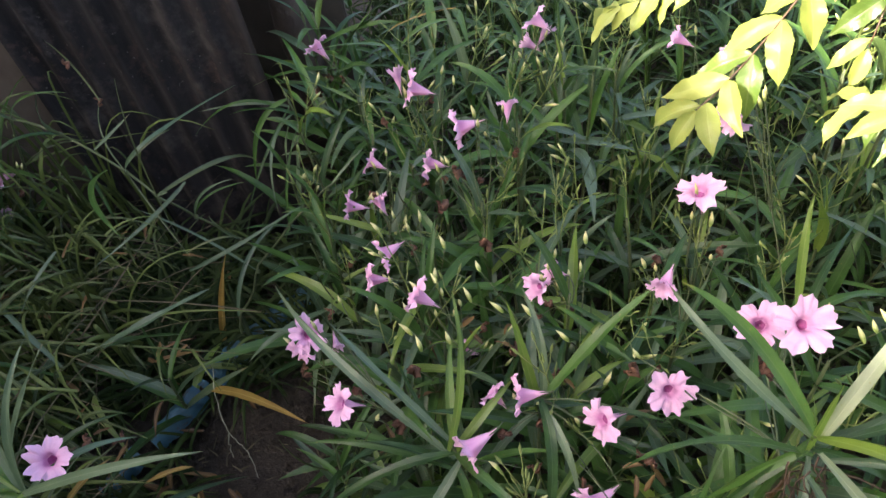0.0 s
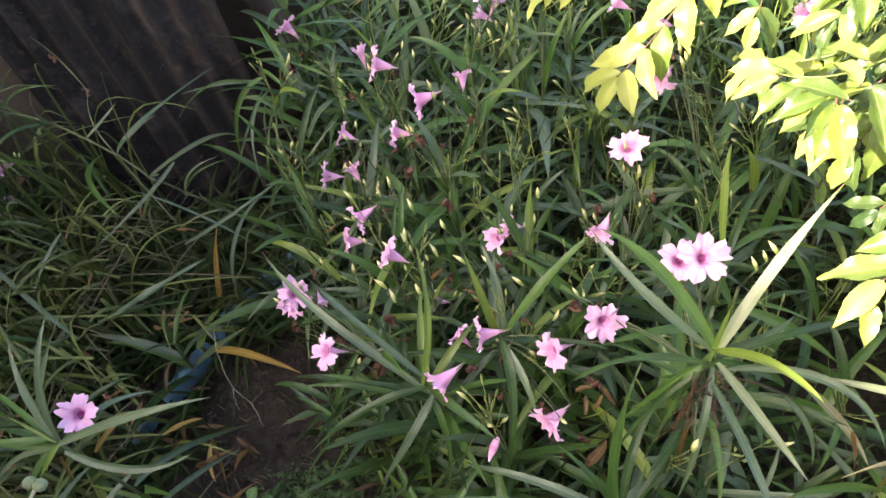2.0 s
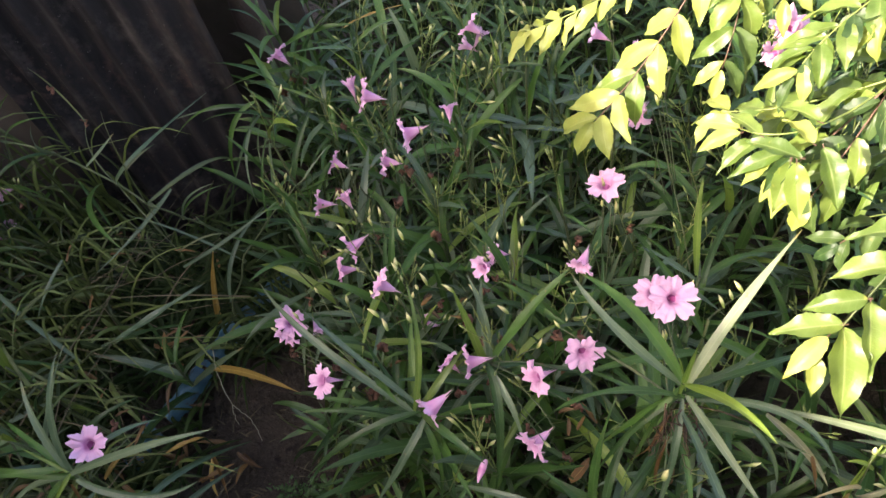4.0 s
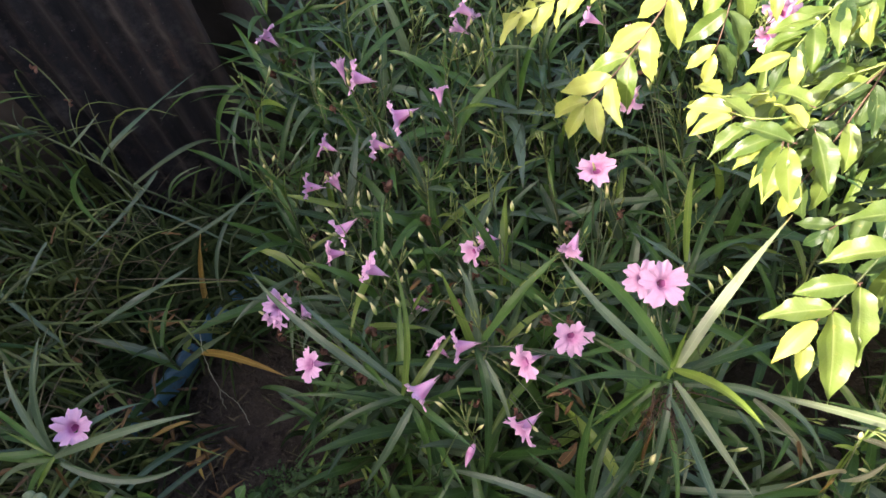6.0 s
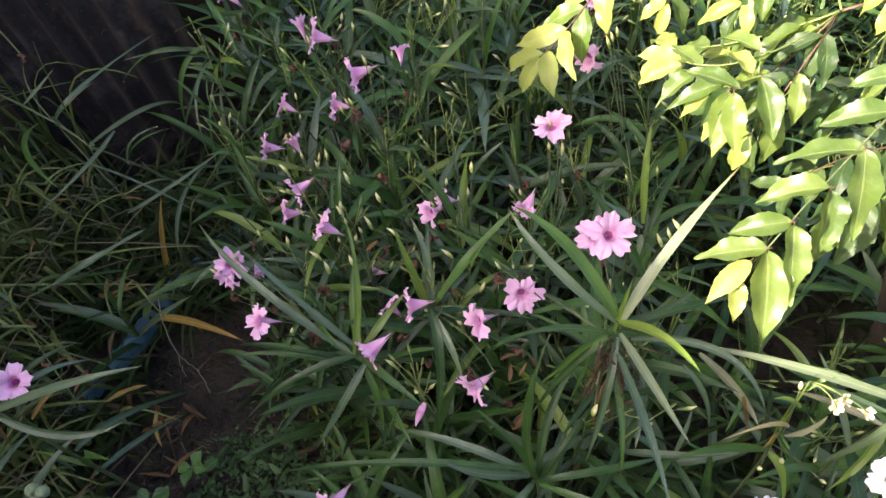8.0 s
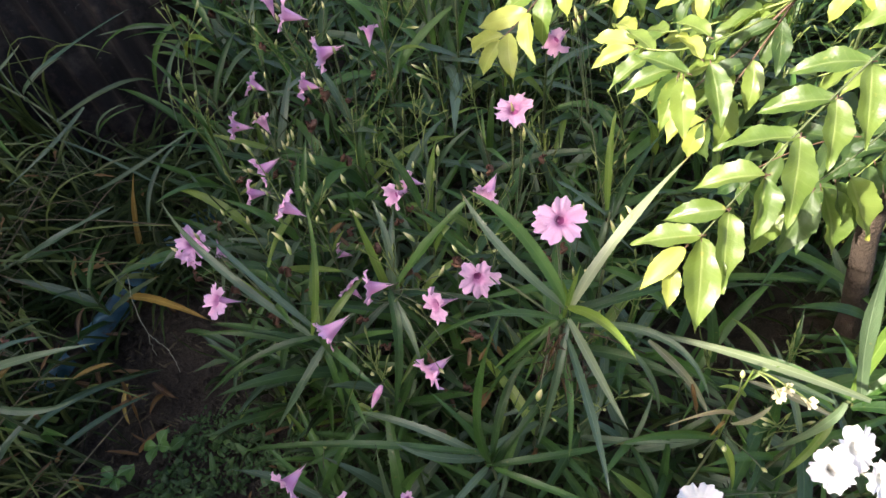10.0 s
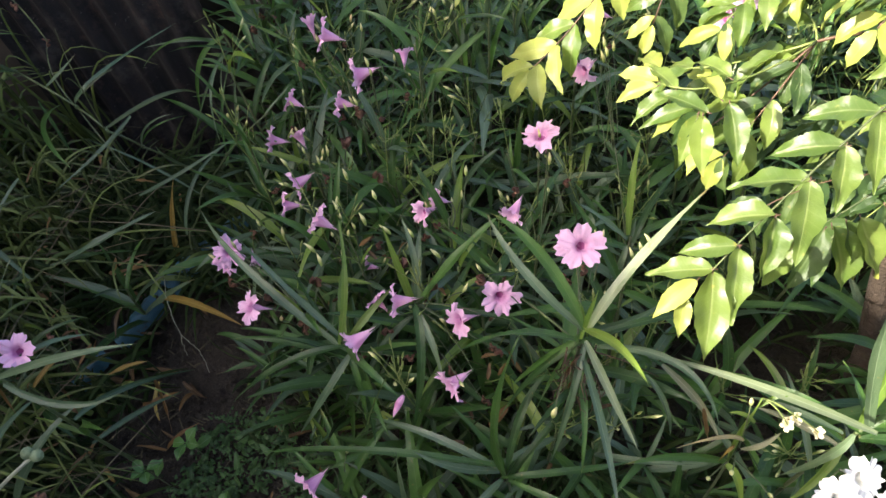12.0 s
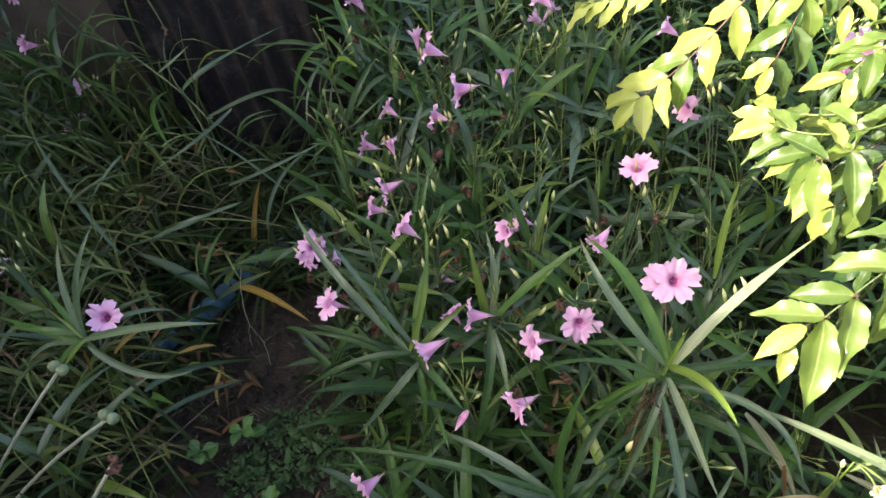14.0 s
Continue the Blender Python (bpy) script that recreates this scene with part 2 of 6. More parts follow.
def rust_material():
    n = Nodes("rusty_sheet")
    p = n.place()
    stretch = n.t.nodes.new("ShaderNodeMapping")
    n.put(stretch.inputs[0], p)
    stretch.inputs["Scale"].default_value = (14, 14, 2.2)
    run = n.noise(1.0, 6.0, stretch.outputs[0], 0.65)
    spot = n.noise(34.0, 5.0, p, 0.65)
    col = n.mix(n.ramp(run, 0.35, 0.65), (0.011, 0.0105, 0.0100), (0.038, 0.036, 0.033))
    col = n.mix(n.math("MULTIPLY", n.ramp(spot, 0.50, 0.66), n.ramp(n.noise(5.0, 3.0, p), 0.45, 0.65)), col, (0.075, 0.052, 0.040))
    col = n.mix(n.math("MULTIPLY", n.ramp(n.noise(90.0, 2.0, p), 0.70, 0.74), 0.7), col, (0.15, 0.138, 0.120))
    col = n.mix(n.math("MULTIPLY", n.ramp(n.noise(7.0, 6.0, p, 0.7), 0.52, 0.68), 0.75), col, (0.095, 0.086, 0.072))
    return n.finish(col, 0.78, n.bump(spot, 0.5, 0.002), metal=0.0, spec=0.2)


def plastic_material():
    n = Nodes("faded_blue_plastic")
    p = n.place()
    a = n.noise(20.0, 4.0, p)
    b = n.noise(60.0, 5.0, p, 0.7)
    col = n.mix(n.ramp(a, 0.35, 0.65), (0.021, 0.078, 0.098), (0.045, 0.130, 0.158))
    col = n.mix(n.math("MULTIPLY", n.ramp(b, 0.54, 0.68), 0.8), col, (0.055, 0.046, 0.030))
    return n.finish(col, 0.5, n.bump(b, 0.5, 0.003), spec=0.4)


SOIL, RUST, BLUE = soil_material(), rust_material(), plastic_material()
BOARD = plain_material("stained_board", (0.060, 0.050, 0.035), (0.135, 0.110, 0.078), 7, 0.85, 0.5)


# ---------------------------------------------------------------- mesh builders
def mesh_of(name, verts, faces, mat, uvs=None, smooth=True):
    me = bpy.data.meshes.new(name)
    me.from_pydata([tuple(v) for v in verts], [], faces)
    if uvs is not None:
        lay = me.uv_layers.new(name="UVMap")
        idx = np.zeros(len(me.loops), dtype=np.int32)
        me.loops.foreach_get("vertex_index", idx)
        lay.data.foreach_set("uv", np.asarray(uvs, dtype=np.float32)[idx].ravel())
    if smooth:
        me.polygons.foreach_set("use_smooth", [True] * len(me.polygons))
    me.materials.append(mat)
    me.update()
    return me


def piece(name, me, parent, m=None, label=""):
    """Links a mesh as one part under a thing or a part."""
    ob = new(name, me)
    ob.parent = parent
    if m is not None:
        ob.matrix_basis = m
    return tagged(ob, label) if label else ob


def thing(name, at, label, category, group="", kind=""):
    ob = new(name)
    ob.empty_display_size = 0.05
    ob.location = at
    return tagged(ob, label, category, group, kind)


def bezier(a, b, c, t):
    return a * (1 - t) ** 2 + b * 2 * t * (1 - t) + c * t * t


def tube(points, radii, sides=6):
    """Vertices, faces and uvs of a tapering round rod along points."""
    verts, faces, uvs = [], [], []
    n = len(points)
    side = None
    for i, p in enumerate(points):
        d = (points[min(i + 1, n - 1)] - points[max(i - 1, 0)]).normalized()
        if side is None:
            side = d.orthogonal().normalized()
        side = (side - d * side.dot(d)).normalized()
        other = d.cross(side)
        for k in range(sides):
            a = 2 * math.pi * k / sides
            verts.append(p + (side * math.cos(a) + other * math.sin(a)) * radii[i])
            uvs.append((k / sides, i / (n - 1)))
    for i in range(n - 1):
        for k in range(sides):
            k2 = (k + 1) % sides
            faces.append((i * sides + k, i * sides + k2, (i + 1) * sides + k2, (i + 1) * sides + k))
    faces.append(tuple(range(sides))[::-1])
    faces.append(tuple((n - 1) * sides + k for k in range(sides)))
    return verts, faces, uvs


def rod(name, points, r0, r1, mat, parent, sides=6, label=""):
    n = len(points)
    v, f, uv = tube(points, [r0 + (r1 - r0) * i / (n - 1) for i in range(n)], sides)
    return piece(name, mesh_of(name, v, f, mat, uv), parent, None, label)


def lance(s, blunt=0.72):
    """Half-width of a lance-shaped leaf along its length, 0 to 1."""
    return max(0.04, (math.sin(math.pi * min(1, s * 0.94 + 0.06) ** blunt)) ** 0.8) if s < 1 else 0.0


def blade(points, width, normal, fold=0.25, outline=lance, wave=0.0, seed=0, twist=0.0):
    """A leaf along points: five vertices across, folded at the midrib and thin at the tip."""
    verts, faces, uvs = [], [], []
    n = len(points)
    rng = random.Random(seed)
    ph = rng.uniform(0, 6)
    for i, p in enumerate(points):
        s = i / (n - 1)
        d = (points[min(i + 1, n - 1)] - points[max(i - 1, 0)]).normalized()
        up = (normal - d * normal.dot(d)).normalized()
        if twist:
            up = Matrix.Rotation(twist * s, 3, d) @ up
        across = d.cross(up)
        w = width * 0.5 * outline(s)
        for j, u in enumerate((-1.0, -0.5, 0.0, 0.5, 1.0)):
            ripple = wave * width * math.sin(ph + s * 15 + u * 1.6) * abs(u)
            verts.append(p + across * (w * u) + up * (abs(u) * w * fold + ripple))
            uvs.append((0.5 + u * 0.5, s))
    for i in range(n - 1):
        for j in range(4):
            a = i * 5 + j
            faces.append((a, a + 1, a + 6, a + 5))
    return verts, faces, uvs


def arch(length, rise, curl, n=9, sway=0.0):
    """Midrib of a leaf from the origin along +x: starts at rise, bends down by curl (radians)."""
    pts, p = [], Vector((0, 0, 0))
    for i in range(n):
        pts.append(p.copy())
        s = i / (n - 1)
        a = rise - curl * s ** 1.3
        p = p + Vector((math.cos(a) * math.cos(sway * s), math.cos(a) * math.sin(sway * s), math.sin(a))) * (length / (n - 1))
    return pts


def aim(direction, up=Vector((0, 0, 1))):
    """Rotation that takes +z to direction."""
    z = Vector(direction).normalized()
    x = up.cross(z)
    x = x.normalized() if x.length > 1e-4 else Vector((1, 0, 0))
    y = z.cross(x)
    return Matrix((x, y, z)).transposed().to_4x4()


# leaf shapes that many leaves share
rng = random.Random(11)
LEAF_SHAPES = {}
for key, mat_ in (("leaf", LEAF), ("greyed", GREY_LEAF), ("young", YOUNG)):
    LEAF_SHAPES[key] = []
    for k in range(9):
        pts = arch(1.0, rng.uniform(-0.05, 0.25), rng.uniform(0.05, 1.5), 9, rng.uniform(-0.4, 0.4))
        v, f, uv = blade(pts, rng.uniform(0.070, 0.108), Vector((0, 0, 1)), rng.uniform(0.15, 0.5), lance, 0.05, k, rng.uniform(-0.7, 0.7))
        LEAF_SHAPES[key].append(mesh_of("leaf", v, f, mat_, uv))


def corolla_mesh(seed, mat_, flare=1.45, gap=0.42, curl=0.5, reach=0.0205, funnel=1.0):
    """Funnel-shaped flower with five ragged lobes; opens towards +z, the mouth near the origin.
    flare: how far the lobes open from the axis (radians); gap: depth of the notches; curl: how much the tips bend back."""
    r = random.Random(seed)
    tube_rings = [(-0.045, 0.0015, 0.0), (-0.037, 0.0018, 0.10), (-0.029, 0.0028, 0.20), (-0.021, 0.0050, 0.29), (-0.014, 0.0068, 0.36), (-0.0085, 0.0080, 0.42)]
    if funnel > 1.0:
        tube_rings = [(-0.045, 0.0016, 0.0), (-0.038, 0.0024, 0.10), (-0.030, 0.0044, 0.20), (-0.022, 0.0068, 0.29), (-0.015, 0.0088, 0.36), (-0.0085, 0.0108, 0.42)]
        tube_rings = [(z, rad * (1 + (funnel - 1) * v), v) for z, rad, v in tube_rings]
    seg, steps = 90, 9
    lobes = [dict(size=r.uniform(0.86, 1.14), lift=r.gauss(0, 0.20), twist=r.gauss(0, 0.30), shift=r.uniform(-0.10, 0.10), crease=r.uniform(0.3, 1.0), back=curl * r.uniform(0.3, 1.7)) for _ in range(5)]
    verts, uvs, faces = [], [], []
    for z, rad, v in tube_rings:
        for j in range(seg + 1):
            a = 2 * math.pi * (j % seg) / seg
            q = rad * (1 + 0.07 * (v / 0.42) ** 2 * math.cos(5 * a))
            verts.append((q * math.cos(a), q * math.sin(a), z))
            uvs.append((j / seg, v))
    z0, r0 = tube_rings[-1][:2]
    for i in range(1, steps + 1):
        k = i / steps
        for j in range(seg + 1):
            a = 2 * math.pi * (j % seg) / seg
            n = int((a + math.pi / 5) / (2 * math.pi / 5)) % 5
            lobe = lobes[n]
            u = (a - n * 2 * math.pi / 5 + math.pi) % (2 * math.pi) - math.pi
            u /= math.pi / 5
            w = abs(u)
            full = 1.0 - 1.30 * gap * max(0.0, (w - 0.44) / 0.56) ** 1.7 - 0.05 * max(0.0, 1 - w / 0.18)
            ragged = 0.075 * math.sin(u * 10 + seed + n) + 0.10 * noise.noise((6 * math.cos(a), 6 * math.sin(a), seed * 2.3)) + 0.05 * noise.noise((17 * math.cos(a), 17 * math.sin(a), seed * 5.1))
            length = reach * (1 + (lobe["size"] - 1) * (1 - w * w)) * (full + ragged * k)
            s_ = length * k
            open_ = 0.55 + (flare + lobe["lift"] * (1 - w * w) - 0.55) * min(1.0, k * 1.8) + lobe["back"] * k * k * 0.8 * (1 - 0.6 * w)
            mean = 0.55 + (open_ - 0.55) * 0.72
            rr = r0 + s_ * math.sin(mean)
            zz = z0 + s_ * math.cos(mean)
            zz += k * (0.0034 * lobe["crease"] * (w * w - 0.35) + 0.0055 * lobe["twist"] * u) + 0.0019 * k * k * math.sin(u * 7 + n * 2 + seed) + 0.0010 * k ** 3 * math.sin(u * 13 + n + seed)
            zz += 0.0046 * k * k * noise.noise((3 * math.cos(a), 3 * math.sin(a), 40 + seed))
            aa = a + lobe["shift"] * k * (1 - w * w) - 0.06 * k * u * (gap - 0.3)
            verts.append((rr * math.cos(aa), rr * math.sin(aa), zz))
            uvs.append((j / seg, 0.42 + 0.58 * k * max(0.55, full)))
    rows = len(tube_rings) + steps
    for i in range(rows - 1):
        for j in range(seg):
            a = i * (seg + 1) + j
            faces.append((a, a + 1, a + seg + 2, a + seg + 1))
    return mesh_of("corolla", verts, faces, mat_, uvs)


# for each kind of opening three flowers that differ
PINK_FLOWERS = [[corolla_mesh(10 * k + q, PINK, flare + 0.06 * q, gap, curl, reach, funnel) for q in range(3)] for k, (flare, gap, curl, reach, funnel) in enumerate(((1.40, 0.42, 0.35, 0.0215, 1.0), (1.34, 0.38, 0.30, 0.0225, 1.0), (1.45, 0.50, 0.25, 0.0215, 1.0), (1.30, 0.44, 0.60, 0.0205, 1.0), (0.92, 0.50, 0.80, 0.0185, 1.1), (0.62, 0.46, 0.70, 0.0175, 1.05)))]
MAUVE_FLOWERS = [[corolla_mesh(80 + 10 * k + q, MAUVE, flare, 0.5, curl, 0.019) for q in range(2)] for k, (flare, curl) in enumerate(((0.42, 0.5), (0.25, 0.2)))]
WHITE_FLOWERS = [[corolla_mesh(120 + 10 * k + q, WHITE, 1.35, 0.22, 0.5, 0.024) for q in range(2)] for k in range(2)]


def throat_mesh():
    verts, faces = [], []
    seg = 18
    for i, (z, rad) in enumerate(((-0.024, 0.0016), (-0.0202, 0.0036), (-0.0172, 0.0048), (-0.0148, 0.0058), (-0.0130, 0.0064))):
        for j in range(seg):
            a = 2 * math.pi * j / seg
            q = rad * (0.86 + (0.08 * math.sin(5 * a) if i == 4 else 0))
            verts.append((q * math.cos(a), q * math.sin(a), z))
    for i in range(4):
        for j in range(seg):
            faces.append((i * seg + j, i * seg + (j + 1) % seg, (i + 1) * seg + (j + 1) % seg, (i + 1) * seg + j))
    return mesh_of("throat", verts, faces, THROAT)


def calyx_mesh():
    """Green cup with five narrow pointed sepals round the tube's foot."""
    verts, faces = [], []
    for k in range(5):
        a = 2 * math.pi * k / 5
        c, s = math.cos(a), math.sin(a)
        for z, rad, w in ((-0.048, 0.0012, 0.0012), (-0.043, 0.0026, 0.0012), (-0.036, 0.0032, 0.0008), (-0.028, 0.0046, 0.0002)):
            for side in (-1, 1):
                verts.append((c * rad - s * w * side, s * rad + c * w * side, z))
        b = k * 8
        for i in range(3):
            faces.append((b + i * 2, b + i * 2 + 1, b + i * 2 + 3, b + i * 2 + 2))
    return mesh_of("calyx", verts, faces, STEM)


def spindle_mesh(name, length, rad, mat_, bend=0.0, sides=8):
    pts = [Vector((bend * (i / 7) ** 2, 0, length * i / 7)) for i in range(8)]
    radii = [rad * max(0.12, math.sin(math.pi * (0.08 + 0.88 * (i / 7)) ** 0.8)) for i in range(8)]
    v, f, uv = tube(pts, radii, sides)
    return mesh_of(name, v, f, mat_, uv)


def crumpled_mesh(name, size, mat_, seed):
    """A withered flower: a shrivelled, folded little bag."""
    r = random.Random(seed)
    pts = [Vector((0.2 * size * math.sin(i + seed), 0.15 * size * math.cos(i * 1.7), size * (i / 8))) for i in range(9)]
    v, f, uv = tube(pts, [size * 0.17 * r.uniform(0.4, 1.6) * max(0.3, math.sin(math.pi * (i + 0.7) / 9)) for i in range(9)], 9)
    v = [Vector(p) + Vector((r.uniform(-1, 1), r.uniform(-1, 1), r.uniform(-1, 1))) * size * 0.13 for p in v]
    return mesh_of(name, v, f, mat_, uv)


THROAT_MESH, CALYX_MESH = throat_mesh(), calyx_mesh()
BIG_BUDS = [spindle_mesh("bud", 0.023, 0.0034, BUD, 0.003), spindle_mesh("bud", 0.019, 0.0036, BUD, -0.003), spindle_mesh("bud", 0.025, 0.0033, BUD, 0.005)]
BUDS = [spindle_mesh("bud", 0.018, 0.0027, BUD, 0.002), spindle_mesh("bud", 0.014, 0.0024, BUD, -0.001), spindle_mesh("bud", 0.020, 0.0029, BUD, 0.004)]
PINK_BUD = spindle_mesh("closed_flower", 0.036, 0.0058, PINK, 0.005, 10)
PODS = [crumpled_mesh("withered_flower", 0.018, POD, k) for k in range(4)]

BIG_PODS = [crumpled_mesh("withered_flower", 0.026, POD, 10 + k) for k in range(3)]


def spray_mesh(seed):
    """A forked flower stalk with narrow green calyces at its ends."""
    r = random.Random(seed)
    verts, faces, uvs = [], [], []

    def take(pts, r0, r1, sides=5):
        n = len(pts)
        v, f, uv = tube(pts, [r0 + (r1 - r0) * i / (n - 1) for i in range(n)], sides)
        base = len(verts)
        verts.extend(v)
        uvs.extend(uv)
        faces.extend(tuple(base + i for i in q) for q in f)

    ends = []

    def ending(p, d):
        ends.append((p + d * 0.008, d))
        pts = [p + d * 0.016 * i / 4 for i in range(5)]
        v, f, uv = tube(pts, [0.0010, 0.0021, 0.0022, 0.0014, 0.0003], 5)
        base = len(verts)
        verts.extend(v)
        uvs.extend(uv)
        faces.extend(tuple(base + i for i in q) for q in f)

    top = Vector((r.uniform(-0.03, 0.03), r.uniform(-0.03, 0.03), r.uniform(0.10, 0.16)))
    knee = Vector((r.uniform(-0.01, 0.01), r.uniform(-0.01, 0.01), top.z * 0.5))
    take([bezier(Vector((0, 0, 0)), knee, top, i / 6) for i in range(7)], 0.0014, 0.0008)
    ending(top, (top - knee).normalized())
    for k in range(r.randint(3, 6)):
        at = bezier(Vector((0, 0, 0)), knee, top, r.uniform(0.45, 0.95))
        a = r.uniform(0, 6.28)
        end = at + Vector((math.cos(a) * 0.6, math.sin(a) * 0.6, r.uniform(0.4, 1.0))) * r.uniform(0.02, 0.05)
        take([at, at.lerp(end, 0.5) + Vector((math.cos(a), math.sin(a), 0)) * 0.004, end], 0.0009, 0.0007)
        ending(end, (end - at).normalized())
    return mesh_of("flower_spray", verts, faces, SPRAY, uvs), ends


SPRAYS = [spray_mesh(k) for k in range(8)]


# ---------------------------------------------------------------- plants
def put_leaf(parent, shape, at, azimuth, rise, length, label="", name="leaf"):
    m = Matrix.Translation(at) @ Matrix.Rotation(azimuth, 4, "Z") @ Matrix.Rotation(-rise, 4, "Y") @ Matrix.Diagonal((length, length, length, 1))
    return piece(name, shape, parent, m, label)


def set_leaf(parent, base, tip, width, mat_=LEAF, lift=0.18, seed=0, name="leaf", fold=0.3, label=""):
    """A leaf from base to tip (both relative to its plant), arched upwards by lift of its length."""
    base, tip = Vector(base), Vector(tip)
    run = (tip - base).length
    mid = (base + tip) / 2 + Vector((0, 0, run * lift))
    r = random.Random(seed)
    mid += Vector((r.uniform(-1, 1), r.uniform(-1, 1), 0)) * run * 0.17
    pts = [bezier(base, mid, tip, i / 11) for i in range(12)]
    d = tip - base
    out = Vector((d.x, d.y, 0))
    normal = Vector((0, 0, 1)) - out * 0.25 if out.length < 1e-3 else Vector((0, 0, 1)) - out.normalized() * max(0.0, d.z / max(run, 1e-3)) * 0.9
    v, f, uv = blade(pts, width * 0.78, normal, fold, lance, 0.11, seed, r.uniform(-0.9, 0.9))
    return piece(name, mesh_of(name, v, f, mat_, uv), parent, None, label)


def arc_leaf(parent, o, a, b, c, width, mat_, seed, fold=0.35, normal=(0.1, -0.55, 0.85)):
    """A narrow leaf from a through b to c."""
    a, b, c = Vector(a) - o, Vector(b) - o, Vector(c) - o
    b = b * 1.7 - (a + c) * 0.35
    pts = [bezier(a, b, c, i / 13) for i in range(14)]
    r = random.Random(seed)
    v, f, uv = blade(pts, width * 0.8, Vector(normal), fold, lance, 0.05, seed, r.uniform(-0.5, 0.5))
    return piece("leaf", mesh_of("leaf", v, f, mat_, uv), parent)


def add_flower(plant, origin, at, facing, size=1.0, kind="pink", variant=0, source=None, label=""):
    """Corolla with throat and calyx, on a thin stalk from source to the tube's foot."""
    local = Vector(at) - origin
    f = Vector(facing).normalized()
    meshes = {"pink": PINK_FLOWERS, "mauve": MAUVE_FLOWERS, "white": WHITE_FLOWERS}[kind]
    m = Matrix.Translation(local) @ aim(f) @ Matrix.Rotation(variant * 1.3 + local.x * 40, 4, "Z") @ Matrix.Diagonal((size * 0.95, size * 0.95, size, 1))
    kinds = meshes[variant % len(meshes)]
    fl = piece("flower", kinds[int(abs(local.x + local.y) * 997) % len(kinds)], plant, m, label)
    if kind != "white":
        piece("throat", THROAT_MESH, fl)
    piece("calyx", CALYX_MESH, fl)
    foot = local - f * 0.046 * size
    if source is not None:
        mid = (foot + source) / 2 - f * 0.02 + Vector((0, 0, 0.015))
        rod("flower_stalk", [bezier(source, mid, foot, i / 7) for i in range(8)], 0.0013, 0.0009, STEM, plant, 5)
    return fl


def add_bud(plant, source, at, r, mesh=None, name="bud", d=None):
    d = d or (at - source).normalized() + Vector((r.uniform(-0.3, 0.3), r.uniform(-0.3, 0.3), 0.5))
    mid = (at + source) / 2 + Vector((0, 0, 0.01))
    rod("bud_stalk", [bezier(source, mid, at, i / 4) for i in range(5)], 0.0010, 0.0008, STEM, plant, 4)
    piece(name, mesh or r.choice(BUDS), plant, Matrix.Translation(at) @ aim(d))


